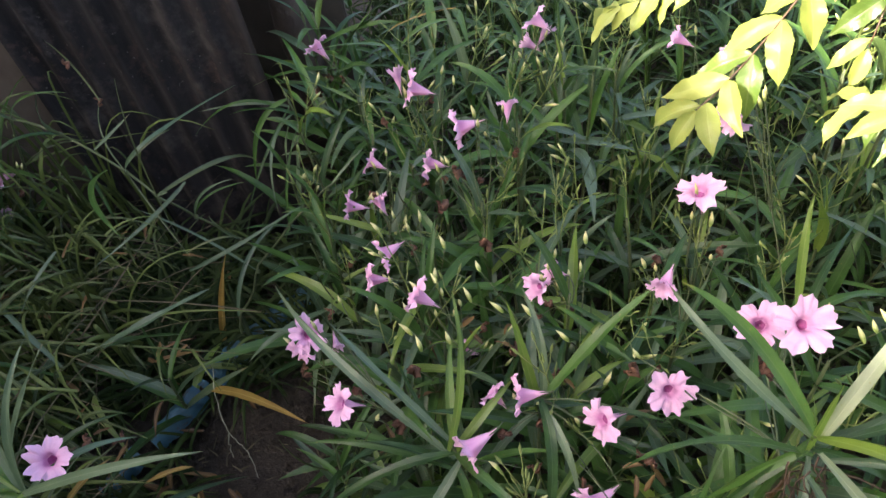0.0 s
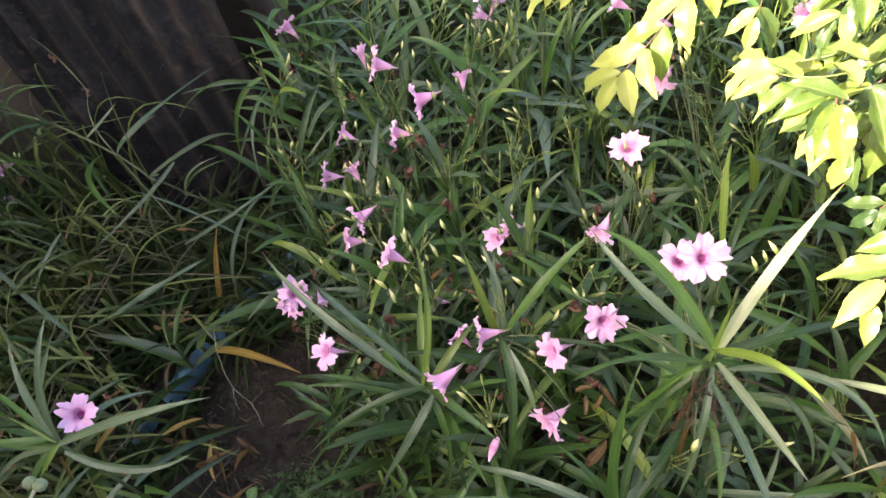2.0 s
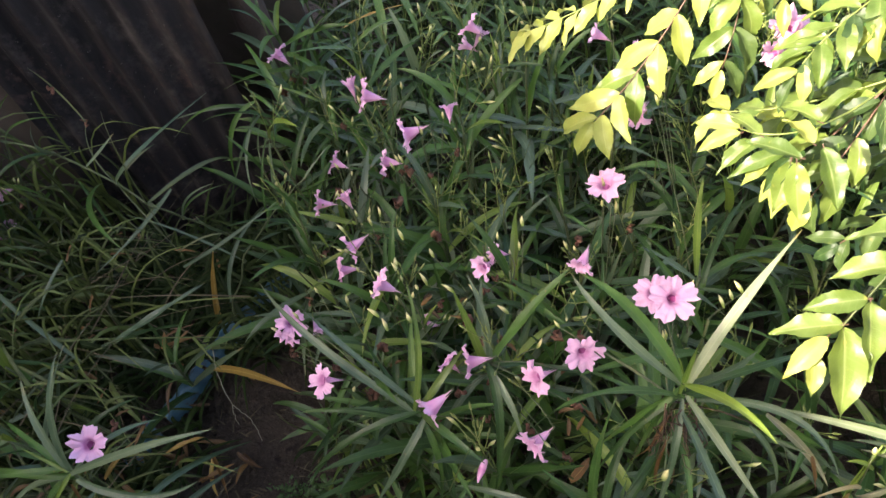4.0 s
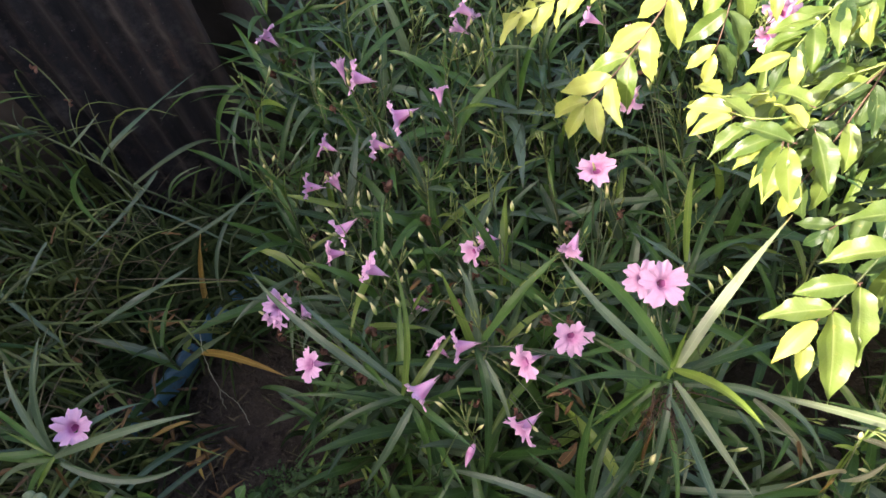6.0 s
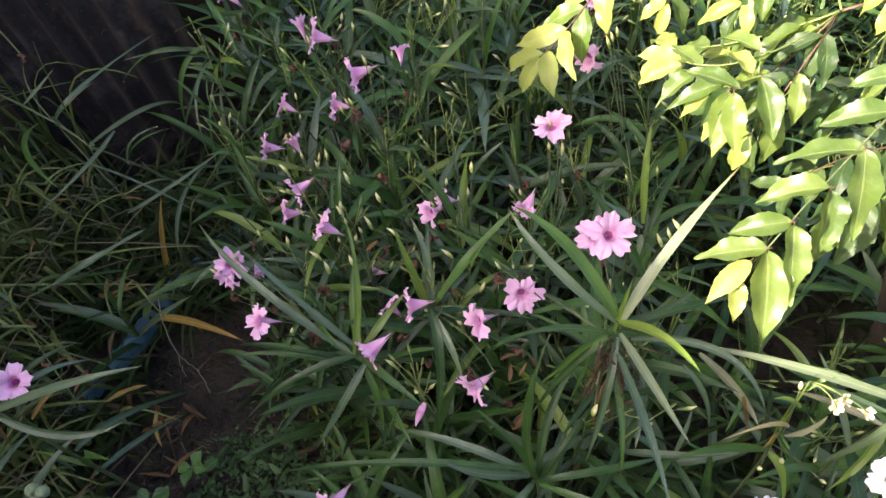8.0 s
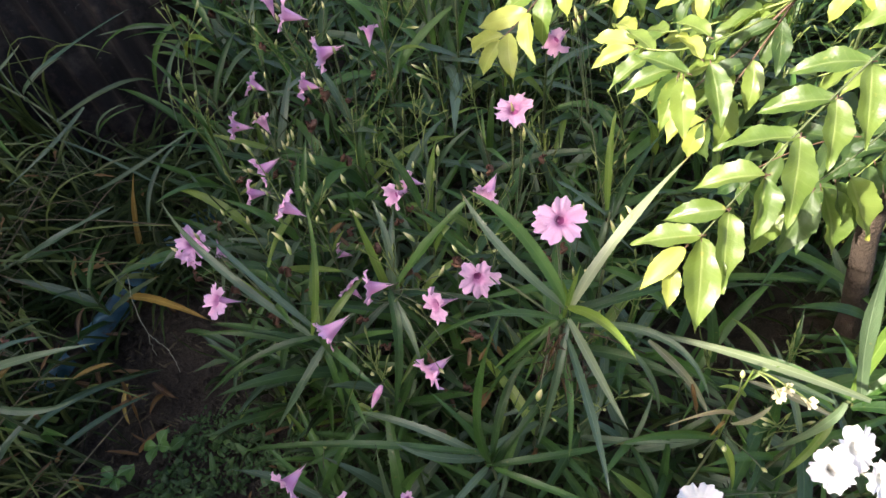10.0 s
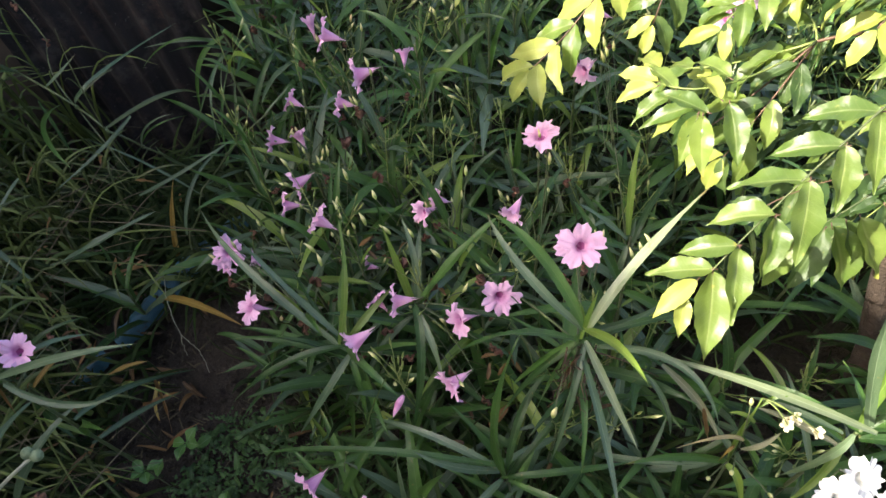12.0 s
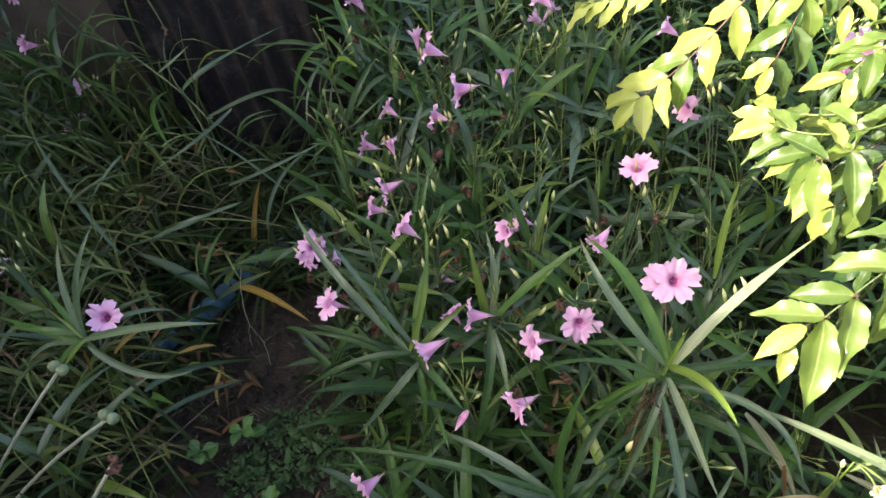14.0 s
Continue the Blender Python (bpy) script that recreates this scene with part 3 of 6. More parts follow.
def ruellia(x, y, top, leaves=(), flowers=(), buds=0, pods=0, pairs=5, seed=0, reach=0.15, lean=(0, 0), label="", greyed=0.26, young=0.05, group="flowering plants in the bed", low=0.35, sprays=0):
    """A ruellia plant rooted at (x, y). top: height of its crown; lean: how far the crown stands off the root.
    leaves: tips (x, y, z, width); flowers: (place, facing, size, variant)."""
    r = random.Random(seed)
    origin = Vector((x, y, 0))
    plant = thing("ruellia_plant", origin, label or ("green ruellia with narrow leaves and pink flowers" if flowers else "leafy green ruellia plant with long narrow leaves"), "plant", group)
    crown = Vector((lean[0], lean[1], top))
    mid = Vector((lean[0] * 0.3 + r.uniform(-0.02, 0.02), lean[1] * 0.3 + r.uniform(-0.02, 0.02), top * 0.55))
    spine = [bezier(Vector((0, 0, -0.01)), mid, crown, i / 9) for i in range(10)]
    rod("stem", spine, 0.0042, 0.0022, STEM, plant)
    for k, (lx, ly, lz, w, *tone) in enumerate(leaves):
        base = crown + Vector((r.uniform(-1, 1), r.uniform(-1, 1), 0)) * 0.006 - Vector((0, 0, 0.006 * k))
        tip = Vector((lx, ly, lz)) - origin
        bright = lz > top + 0.03 and w < 0.0185 and k % 3 == 0
        set_leaf(plant, base, tip, w, tone[0] if tone else (YOUNG if bright else (GREY_LEAF if k % 3 == 1 else LEAF)), 0.16 if lz > top else 0.26, seed * 31 + k)
    turn = r.uniform(0, 6.28)
    for k in range(pairs):
        s = low + (1 - low) * (k + r.uniform(0, 0.8)) / max(1, pairs)
        at = bezier(Vector((0, 0, 0)), mid, crown, min(1, s))
        for half in (0, math.pi):
            q = r.random()
            # A share of grey leaves stands in for sky sheen on the plant.
            key = "young" if q < young or (s > 0.92 and q < 0.18) else ("greyed" if q < young + greyed else "leaf")
            put_leaf(plant, r.choice(LEAF_SHAPES[key]), at, turn + half + r.uniform(-0.4, 0.4), r.uniform(0.15, 1.30) * (0.6 + 0.6 * s), reach * r.uniform(0.55, 1.5) * (0.75 + 0.35 * math.sin(math.pi * min(1, s))))
        turn += 1.57 + r.uniform(-0.3, 0.3)
    for k, (at, facing, size, variant) in enumerate(flowers):
        source = bezier(Vector((0, 0, 0)), mid, crown, r.uniform(0.82, 0.99))
        kind = "mauve" if variant >= 20 else "pink"
        add_flower(plant, origin, at, facing, size, kind, variant % 20, source)
        for b in range(buds):
            p = Vector(at) - origin - Vector(facing).normalized() * r.uniform(0.035, 0.06) + Vector((r.uniform(-0.035, 0.035), r.uniform(-0.035, 0.035), r.uniform(-0.02, 0.03)))
            add_bud(plant, source + (p - source) * 0.6 + Vector((0, 0, -0.012)), p, r)
        for b in range(pods):
            p = Vector(at) - origin - Vector(facing).normalized() * 0.05 + Vector((r.uniform(-0.05, 0.05), r.uniform(-0.05, 0.05), r.uniform(-0.08, -0.02)))
            add_bud(plant, source, p, r, r.choice(PODS), "withered_flower")
    for k in range(sprays):
        at = bezier(Vector((0, 0, 0)), mid, crown, r.uniform(0.85, 1.0))
        m = Matrix.Translation(at) @ Matrix.Rotation(r.uniform(0, 6.28), 4, "Z") @ Matrix.Rotation(r.uniform(0, 0.5), 4, "X")
        mesh, ends = r.choice(SPRAYS)
        spray = piece("flower_spray", mesh, plant, m)
        if r.random() < 0.32:
            for p, d in r.sample(ends, r.choice((1, 1, 2, 3))):
                piece("bud", r.choice(BUDS), spray, Matrix.Translation(p) @ aim(d))
    return plant


# ---------------------------------------------------------------- ground and walls
def soil_height(x, y):
    h = 0.014 * noise.noise((x * 3, y * 3, 0)) + 0.008 * noise.noise((x * 11, y * 11, 4)) + 0.006 * noise.noise((x * 31, y * 31, 9))
    dip = 0.24 * max(0.0, 1 - abs(x + 0.78) / 0.48) ** 0.5 * min(1.0, max(0.0, (y - 1.0) / 0.2)) * min(1.0, max(0.0, (1.75 - y) / 0.3))
    return h * max(0.0, 1 - max(0.0, math.hypot(x, y - 1) - 3) / 3) - dip


xs = [-80, -40, -20, -10, -6, -4, -3, -2.4] + [-2.0 + 0.03 * i for i in range(134)] + [2.3, 3, 4, 6, 10, 20, 40, 80]
ys = [-80, -40, -20, -10, -6, -4, -2.5, -1.5] + [-0.9 + 0.03 * i for i in range(130)] + [3.3, 4, 6, 10, 20, 40, 80]
gv = [(x, y, soil_height(x, y)) for y in ys for x in xs]
gf = [(j * len(xs) + i, j * len(xs) + i + 1, (j + 1) * len(xs) + i + 1, (j + 1) * len(xs) + i) for j in range(len(ys) - 1) for i in range(len(xs) - 1)]
ground = new("ground", mesh_of("ground", gv, gf, SOIL))
tagged(ground, "bare dark brown soil with small clods", "ground", kind="structure")


def corrugated(name, x0, x1, y, z0, z1, mat_, parent, pitch=0.076, depth=0.012, seed=0):
    """Corrugated sheet with a thickness of 1 mm; the waves run up and down."""
    cols = int((x1 - x0) / pitch * 12)
    rows = 14
    verts, faces = [], []
    for layer in (0, 1):
        for j in range(rows + 1):
            z = z0 + (z1 - z0) * j / rows
            for i in range(cols + 1):
                x = x0 + (x1 - x0) * i / cols
                dent = 0.006 * noise.noise((x * 2.2, z * 1.7, seed))
                verts.append((x, y - depth * math.sin(2 * math.pi * x / pitch) + dent + layer * 0.001, z))
    n = (rows + 1) * (cols + 1)
    for layer in (0, 1):
        for j in range(rows):
            for i in range(cols):
                a = layer * n + j * (cols + 1) + i
                q = (a, a + 1, a + cols + 2, a + cols + 1)
                faces.append(q if layer == 0 else q[::-1])
    for i in range(cols):
        faces.append((i, n + i, n + i + 1, i + 1))
    return piece(name, mesh_of(name, verts, faces, mat_), parent)


wall_back = thing("wall_back", (0, 0, 0), "dark rusty corrugated iron shed wall", "wall", kind="structure")
corrugated("corrugated_sheet", -1.055, -0.505, 1.30, -0.24, 3.0, RUST, wall_back)


def box(name, lo, hi, mat_, parent=None, bevel=0.004):
    bm = bmesh.new()
    bmesh.ops.create_cube(bm, size=1.0)
    size = [h - l for l, h in zip(lo, hi)]
    for v in bm.verts:
        v.co = Vector([l + s * (c + 0.5) for l, s, c in zip(lo, size, v.co)])
    bmesh.ops.bevel(bm, geom=bm.edges[:], offset=bevel, segments=2, affect="EDGES")
    me = bpy.data.meshes.new(name)
    bm.to_mesh(me)
    bm.free()
    me.materials.append(mat_)
    ob = new(name, me)
    ob.parent = parent
    return ob


box("board", (-3.10, 1.335, -0.20), (-1.075, 1.355, 3.0), BOARD, wall_back)
# Backing added to keep the gap between sheet and post dark like shade.
box("board", (-1.04, 1.60, -0.20), (-0.36, 1.62, 3.0), BOARD, wall_back)
box("frame_post", (-1.12, 1.36, 0.0), (-1.04, 1.44, 3.0), BOARD, wall_back)
# Unseen wall, added so that its shadow falls on the bed.
shade_wall_left = thing("shade_wall_left", (0, 0, 0), "plain wall added out of view to shade the bed", "wall", kind="structure")
side = box("wall_panel", (-0.18, -5.0, 0.0), (0.0, 3.2, WALL_TOP), ADDED_WALL, shade_wall_left, 0.01)
side.matrix_basis = pose(-2.37, -0.95, 0, 0, 0, 4)

# Unseen wall, added behind to block low sky and deepen the contrast.
skylight_wall = thing("skylight_wall", (0, 0, 0), "plain wall added out of view to cut the skylight", "wall", kind="structure")
box("wall_panel", (-1.6, -2.1, 0.0), (3.4, -1.9, 3.2), ADDED_WALL, skylight_wall, 0.01)


def post_mesh(name, base, top, r0, r1, mat_, parent, seed=0, sides=14):
    base, top = Vector(base), Vector(top)
    pts = [base.lerp(top, i / 24) + Vector((0.008 * noise.noise((i * 0.3, seed, 1)), 0.008 * noise.noise((i * 0.3, seed, 7)), 0)) for i in range(25)]
    v, f, uv = tube(pts, [r0 + (r1 - r0) * i / 24 for i in range(25)], sides)
    c = [p for p in pts for _ in range(sides)]
    v = [p + (p - q) * (0.22 * noise.noise((p.x * 40, p.y * 40, p.z * 6)) + 0.12 * noise.noise((p.x * 90, p.y * 90, p.z * 14 + seed))) for p, q in zip(v, c)]
    return piece(name, mesh_of(name, v, f, mat_, uv), parent)


post = thing("wooden_post", (-0.475, 1.52, 0), "weathered grey wooden post beside the shed wall", "post")
post_mesh("pole", (0, 0, -0.02), (-0.01, 0.01, 2.2), 0.045, 0.040, POST, post, 3)


# ---------------------------------------------------------------- shrub with sunlit compound leaves
def oval(s):
    """Half-width of an oval leaflet with a drawn-out tip."""
    if s >= 1:
        return 0.0
    return max(0.05, math.sin(math.pi * min(1.0, s) ** 0.80) ** 0.80 * (1.0 if s < 0.62 else 1.0 - 0.52 * (s - 0.62) / 0.38))


def toothed(s):
    return oval(s) * (1.0 + 0.030 * math.sin(s * 44) + 0.022 * math.sin(s * 79 + 1.0))


LEAFLETS, SHADED_OLD_LEAFLETS, TENDER_SUNLIT_LEAFLETS = [], [], []
for k in range(8):
    pts = arch(1.0, rng.uniform(0.0, 0.3), rng.uniform(0.3, 1.2), 26, rng.uniform(-0.45, 0.45))
    v, f, uv = blade(pts, rng.uniform(0.32, 0.40), Vector((0, 0, 1)), rng.uniform(0.20, 0.75), toothed, 0.075, 40 + k, rng.uniform(-0.35, 0.35))
    LEAFLETS.append(mesh_of("leaflet", v, f, SHRUB_LEAF, uv))
    SHADED_OLD_LEAFLETS.append(mesh_of("leaflet", v, f, SHADED_OLD_LEAF, uv))
    TENDER_SUNLIT_LEAFLETS.append(mesh_of("leaflet", v, f, TENDER_SUNLIT_LEAF, uv))


def frond(parent, origin, a, b, c, count=9, size=0.062, seed=0, droop=0.6, wilt_or_shade=0.2, forward=0.0, name="compound_leaf"):
    """A compound leaf: a bent rachis from a over b to c with leaflets on both sides and one at its end."""
    r = random.Random(seed)
    a, b, c = (Vector(q) - origin for q in (a, b, c))
    pts = [bezier(a, b, c, i / 12) for i in range(13)]
    run = (a - b).length * 0.5 + (b - c).length * 0.5 + (c - a).length * 0.5
    pairs = max(3, round(0.84 * run / (size * (0.56 if c.z < 0.86 else 0.48))))
    stalk = rod(name, pts, 0.0014, 0.0008, SPRAY if seed % 2 else RED_STEM, parent, 6)

    def leaflet(p, out, d, length, young):
        x = out.normalized()
        z = Vector((0, 0, 1)) - d * d.z * 0.8 + Vector((r.gauss(0, 0.2), r.gauss(0, 0.2), 0))
        y = z.cross(x).normalized()
        m = Matrix((x, y, x.cross(y))).transposed().to_4x4()
        # This share of leaflets takes the darker copy that stands in for shade.
        kinds = SHADED_OLD_LEAFLETS if r.random() < wilt_or_shade else (TENDER_SUNLIT_LEAFLETS if young else LEAFLETS)
        piece("leaflet", r.choice(kinds), stalk, Matrix.Translation(p + x * 0.002) @ m @ Matrix.Diagonal((length, length * r.uniform(0.9, 1.1), length, 1)))

    for k in range(pairs):
        s = 0.16 + 0.80 * k / (pairs - 1)
        d = (bezier(a, b, c, min(1, s + 0.05)) - bezier(a, b, c, s - 0.05)).normalized()
        length = size * r.uniform(0.92, 1.10) * (0.80 + 0.30 * math.sin(math.pi * (0.1 + 0.75 * s)))
        # The two edge fronds without dark leaflets mostly take the sun-bright copy.
        young = r.random() < (0.7 if wilt_or_shade == 0 and c.z < 0.86 else 0.0) or s > 0.94
        for half in (-1, 1):
            p = bezier(a, b, c, min(1.0, max(0.0, s + r.uniform(-0.02, 0.02))))
            side = d.cross(Vector((0, 0, 1))).normalized() * half
            leaflet(p, side + d * (forward + r.uniform(0.35, 0.75)) - Vector((0, 0, 1)) * droop * r.uniform(0.15, 1.1), d, length * r.uniform(0.9, 1.08), young)
    d = (c - b).normalized()
    leaflet(c, d - Vector((0, 0, 0.5)), d, size * 0.8, True)
    leaflet(c, d.cross(Vector((0, 0, 1))) * 0.5 + d - Vector((0, 0, 0.8)), d, size * 0.42, True)
    return stalk


def set_frond(parent, origin, nodes, leaflets, seed):
    """A compound leaf whose leaflets hang each in its own way. leaflets: foot, tip, width to length, tone (0 tender and
    sun-bright, 1 plain, 2 mature and shaded).
    """
    way = [Vector(q) - origin for q in nodes]
    pts = [bezier(*way, i / 14) for i in range(15)]
    stalk = rod("compound_leaf", pts, 0.0014, 0.0008, SPRAY if seed == 2200 else STEM, parent, 6)
    for k, (foot, tip, ratio, leaf_tone) in enumerate(leaflets):
        r = random.Random(seed + k)
        a, c = Vector(foot) - origin, Vector(tip) - origin
        run = (c - a).length
        mid = (a + c) / 2 + Vector((r.uniform(-0.06, 0.06), r.uniform(-0.06, 0.06), r.uniform(0.08, 0.20))) * run
        d = (c - a).normalized()
        out = Vector((d.x, d.y, 0))
        normal = Vector((0.1, -0.25, 1)) + out * max(0.0, -d.z) * 1.1 + Vector((r.gauss(0, 0.15), r.gauss(0, 0.15), 0))
        v, f, uv = blade([bezier(a, mid, c, i / 27) for i in range(28)], run * ratio * 0.84, normal, r.uniform(0.30, 0.80), toothed, 0.075, seed + k, r.uniform(-0.4, 0.4))
        piece("leaflet", mesh_of("leaflet", v, f, (TENDER_SUNLIT_LEAF, SHRUB_LEAF, SHADED_OLD_LEAF)[leaf_tone], uv), stalk)
        rod("leaflet_stalk", [a - d * 0.004, a + d * 0.004], 0.0008, 0.0006, RED_STEM, stalk, 5)
    return stalk


def shrub():
    o = Vector((0.87, 0.38, 0))
    s = thing("shrub", o, "leafy shrub with glossy yellow-green leaves in full sun", "shrub")
    way = [Vector(q) - o for q in ((0.87, 0.38, -0.02), (0.83, 0.41, 0.25), (0.78, 0.45, 0.48), (0.75, 0.48, 0.72), (0.72, 0.52, 0.95))]
    pts = []
    for i in range(len(way) - 1):
        pts += [way[i].lerp(way[i + 1], k / 6) for k in range(6)]
    pts.append(way[-1])
    pts = [p + Vector((0.004 * noise.noise((i * 0.5, 0, 0)), 0.004 * noise.noise((i * 0.5, 9, 0)), 0)) for i, p in enumerate(pts)]
    v, f, uv = tube(pts, [0.024 - 0.013 * i / (len(pts) - 1) for i in range(len(pts))], 12)
    v = [p + Vector((1, 1, 0)) * 0.003 * noise.noise((p.x * 60, p.y * 60, p.z * 25)) for p in v]
    piece("trunk", mesh_of("trunk", v, f, BARK, uv), s)
    tips = {"a": (0.42, 0.73, 0.97), "b": (0.40, 0.90, 1.0), "c": (0.56, 0.515, 0.885), "d": (0.605, 0.365, 1.01), "e": (0.92, 0.70, 1.0), "f": (0.80, 0.28, 1.02)}
    for k, q in enumerate(tips.values()):
        start = way[3].lerp(way[4], 0.35 + 0.1 * k)
        end = Vector(q) - o
        mid = (start + end) / 2 + Vector((0, 0, 0.05))
        rod("branch", [bezier(start, mid, end, i / 9) for i in range(10)], 0.0030, 0.0018, RED_STEM, s, 7)
    # each compound leaf: base, bend, tip, leaflets, leaflet length, share of leaflets in the shaded, mature colour
    edge = [
        (tips["a"], (0.335, 0.675, 0.825), (0.243, 0.622, 0.781), 9, 0.070, 0.0),
        (tips["a"], (0.25, 0.765, 0.852), (0.172, 0.782, 0.825), 13, 0.054, 0.0),
        (tips["b"], (0.33, 0.98, 1.02), (0.22, 0.92, 0.92), 11, 0.045),
        (tips["b"], (0.46, 1.00, 1.0), (0.44, 1.06, 0.88), 9, 0.05),
        (tips["a"], (0.44, 0.66, 0.98), (0.395, 0.60, 0.86), 9, 0.055),
        (tips["c"], (0.47, 0.545, 0.820), (0.408, 0.588, 0.796), 9, 0.066, 0.1),
    ]
    middle = [
        (tips["c"], (0.50, 0.46, 0.83), (0.462, 0.437, 0.785), 9, 0.064, 0.6),
        (tips["c"], (0.53, 0.54, 0.84), (0.468, 0.560, 0.80), 9, 0.066, 0.5),
        (tips["c"], (0.50, 0.49, 0.83), (0.450, 0.480, 0.790), 9, 0.066, 0.3),
        (tips["c"], (0.58, 0.60, 0.90), (0.53, 0.68, 0.78), 9, 0.055, 0.75),
        (tips["f"], (0.74, 0.22, 1.02), (0.64, 0.17, 0.95), 9, 0.066),
        (tips["f"], (0.84, 0.22, 0.98), (0.80, 0.15, 0.86), 9, 0.066),
    ]
    upper = [
        (tips["f"], (0.72, 0.32, 1.0), (0.66, 0.33, 0.86), 9, 0.06, 0.75),
        (tips["e"], (0.86, 0.78, 1.0), (0.76, 0.82, 0.88), 9, 0.06),
        (tips["e"], (1.0, 0.66, 0.98), (1.05, 0.58, 0.84), 9, 0.06),
        (tips["e"], (0.88, 0.62, 0.95), (0.78, 0.60, 0.80), 9, 0.06, 0.75),
        (tips["e"], (0.72, 0.70, 1.02), (0.60, 0.76, 0.90), 10, 0.055, 0.75),
        (tips["b"], (0.56, 0.96, 1.05), (0.66, 1.0, 0.92), 10, 0.055),
        (tips["a"], (0.54, 0.78, 1.0), (0.58, 0.90, 0.88), 9, 0.055),
    ]
    crown = [
        (tips["b"], (0.50, 0.78, 1.00), (0.470, 0.640, 0.920), 9, 0.058, 0.1),
        (tips["e"], (0.519, 0.5920000000000001, 0.9800000000000001), (0.456, 0.542, 0.885), 9, 0.058, 0.2),
        (tips["e"], (0.70, 0.56, 1.01), (0.590, 0.470, 0.935), 9, 0.062, 0.2),
        (tips["e"], (0.66, 0.62, 1.01), (0.540, 0.560, 0.930), 9, 0.060, 0.2),
        (tips["d"], (0.62, 0.44, 1.03), (0.570, 0.500, 0.955), 9, 0.060, 0.1),
        (tips["f"], (0.72, 0.36, 1.03), (0.655, 0.440, 0.960), 9, 0.064, 0.15),
        (tips["f"], (0.70, 0.27, 1.03), (0.615, 0.280, 0.965), 9, 0.064, 0.1),
    ]
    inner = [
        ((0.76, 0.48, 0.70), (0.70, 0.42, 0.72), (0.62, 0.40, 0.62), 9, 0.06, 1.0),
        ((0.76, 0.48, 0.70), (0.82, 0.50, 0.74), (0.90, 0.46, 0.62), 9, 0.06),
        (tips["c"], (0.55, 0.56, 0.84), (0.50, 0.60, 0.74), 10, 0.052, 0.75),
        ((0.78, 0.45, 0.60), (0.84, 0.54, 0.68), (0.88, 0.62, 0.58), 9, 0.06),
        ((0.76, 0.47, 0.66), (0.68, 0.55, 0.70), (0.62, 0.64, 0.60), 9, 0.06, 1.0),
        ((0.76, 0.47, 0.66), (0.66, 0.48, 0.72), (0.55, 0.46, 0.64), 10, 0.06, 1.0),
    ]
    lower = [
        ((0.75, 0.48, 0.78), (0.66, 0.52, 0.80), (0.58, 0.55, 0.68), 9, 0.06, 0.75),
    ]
    for k, (a, b, c, count, size, *leaf_tone) in enumerate(edge + middle + upper + inner + lower + crown):
        frond(s, o, a, b, c, count, size, 100 + k, 0.8 if k < 3 else 0.6, leaf_tone[0] if leaf_tone else 0.35, 0.45)
    # the compound leaf that hangs out furthest, lit from above
    set_frond(s, o, (tips["d"], (0.490, 0.295, 0.985), (0.378, 0.214, 0.895)), (
        ((0.378, 0.214, 0.895), (0.322, 0.224, 0.875), 0.46, 1), ((0.378, 0.213, 0.893), (0.370, 0.152, 0.832), 0.48, 1),
        ((0.364, 0.208, 0.887), (0.324, 0.185, 0.860), 0.42, 0), ((0.352, 0.199, 0.877), (0.348, 0.171, 0.845), 0.45, 0),
        ((0.398, 0.227, 0.912), (0.350, 0.236, 0.890), 0.46, 1), ((0.400, 0.225, 0.910), (0.390, 0.170, 0.868), 0.44, 1),
        ((0.430, 0.244, 0.931), (0.377, 0.255, 0.905), 0.46, 1), ((0.430, 0.243, 0.929), (0.417, 0.203, 0.885), 0.50, 1),
        ((0.459, 0.265, 0.950), (0.402, 0.289, 0.915), 0.42, 1), ((0.459, 0.265, 0.950), (0.448, 0.211, 0.895), 0.46, 1),
        ((0.491, 0.289, 0.965), (0.436, 0.304, 0.940), 0.44, 1), ((0.491, 0.289, 0.965), (0.483, 0.246, 0.925), 0.52, 1),
        ((0.523, 0.314, 0.978), (0.468, 0.335, 0.952), 0.44, 1), ((0.523, 0.314, 0.978), (0.519, 0.262, 0.928), 0.46, 1),
        ((0.578, 0.362, 1.000), (0.524, 0.356, 0.975), 0.46, 1), ((0.553, 0.332, 0.992), (0.551, 0.284, 0.938), 0.48, 1),
        ((0.580, 0.350, 1.000), (0.556, 0.292, 0.958), 0.46, 0)), 2100)
    # a fan of leaflets above the flowers
    set_frond(s, o, (tips["c"], (0.422, 0.412, 0.895), (0.381, 0.488, 0.867)), (
        ((0.381, 0.490, 0.866), (0.341, 0.529, 0.845), 0.44, 0), ((0.397, 0.469, 0.871), (0.371, 0.525, 0.862), 0.42, 1),
        ((0.379, 0.482, 0.866), (0.334, 0.484, 0.842), 0.44, 0), ((0.389, 0.462, 0.870), (0.346, 0.447, 0.840), 0.46, 1),
        ((0.408, 0.432, 0.879), (0.351, 0.431, 0.850), 0.34, 1), ((0.397, 0.437, 0.874), (0.368, 0.428, 0.838), 0.44, 0),
        ((0.411, 0.423, 0.881), (0.386, 0.412, 0.838), 0.46, 2), ((0.409, 0.418, 0.881), (0.392, 0.390, 0.828), 0.46, 1),
        ((0.413, 0.414, 0.883), (0.415, 0.372, 0.828), 0.44, 1), ((0.418, 0.416, 0.886), (0.371, 0.456, 0.882), 0.42, 1),
        ((0.433, 0.428, 0.892), (0.420, 0.478, 0.882), 0.46, 0), ((0.446, 0.450, 0.900), (0.418, 0.494, 0.886), 0.44, 1),
        ((0.440, 0.420, 0.893), (0.446, 0.366, 0.850), 0.46, 1)), 2200)
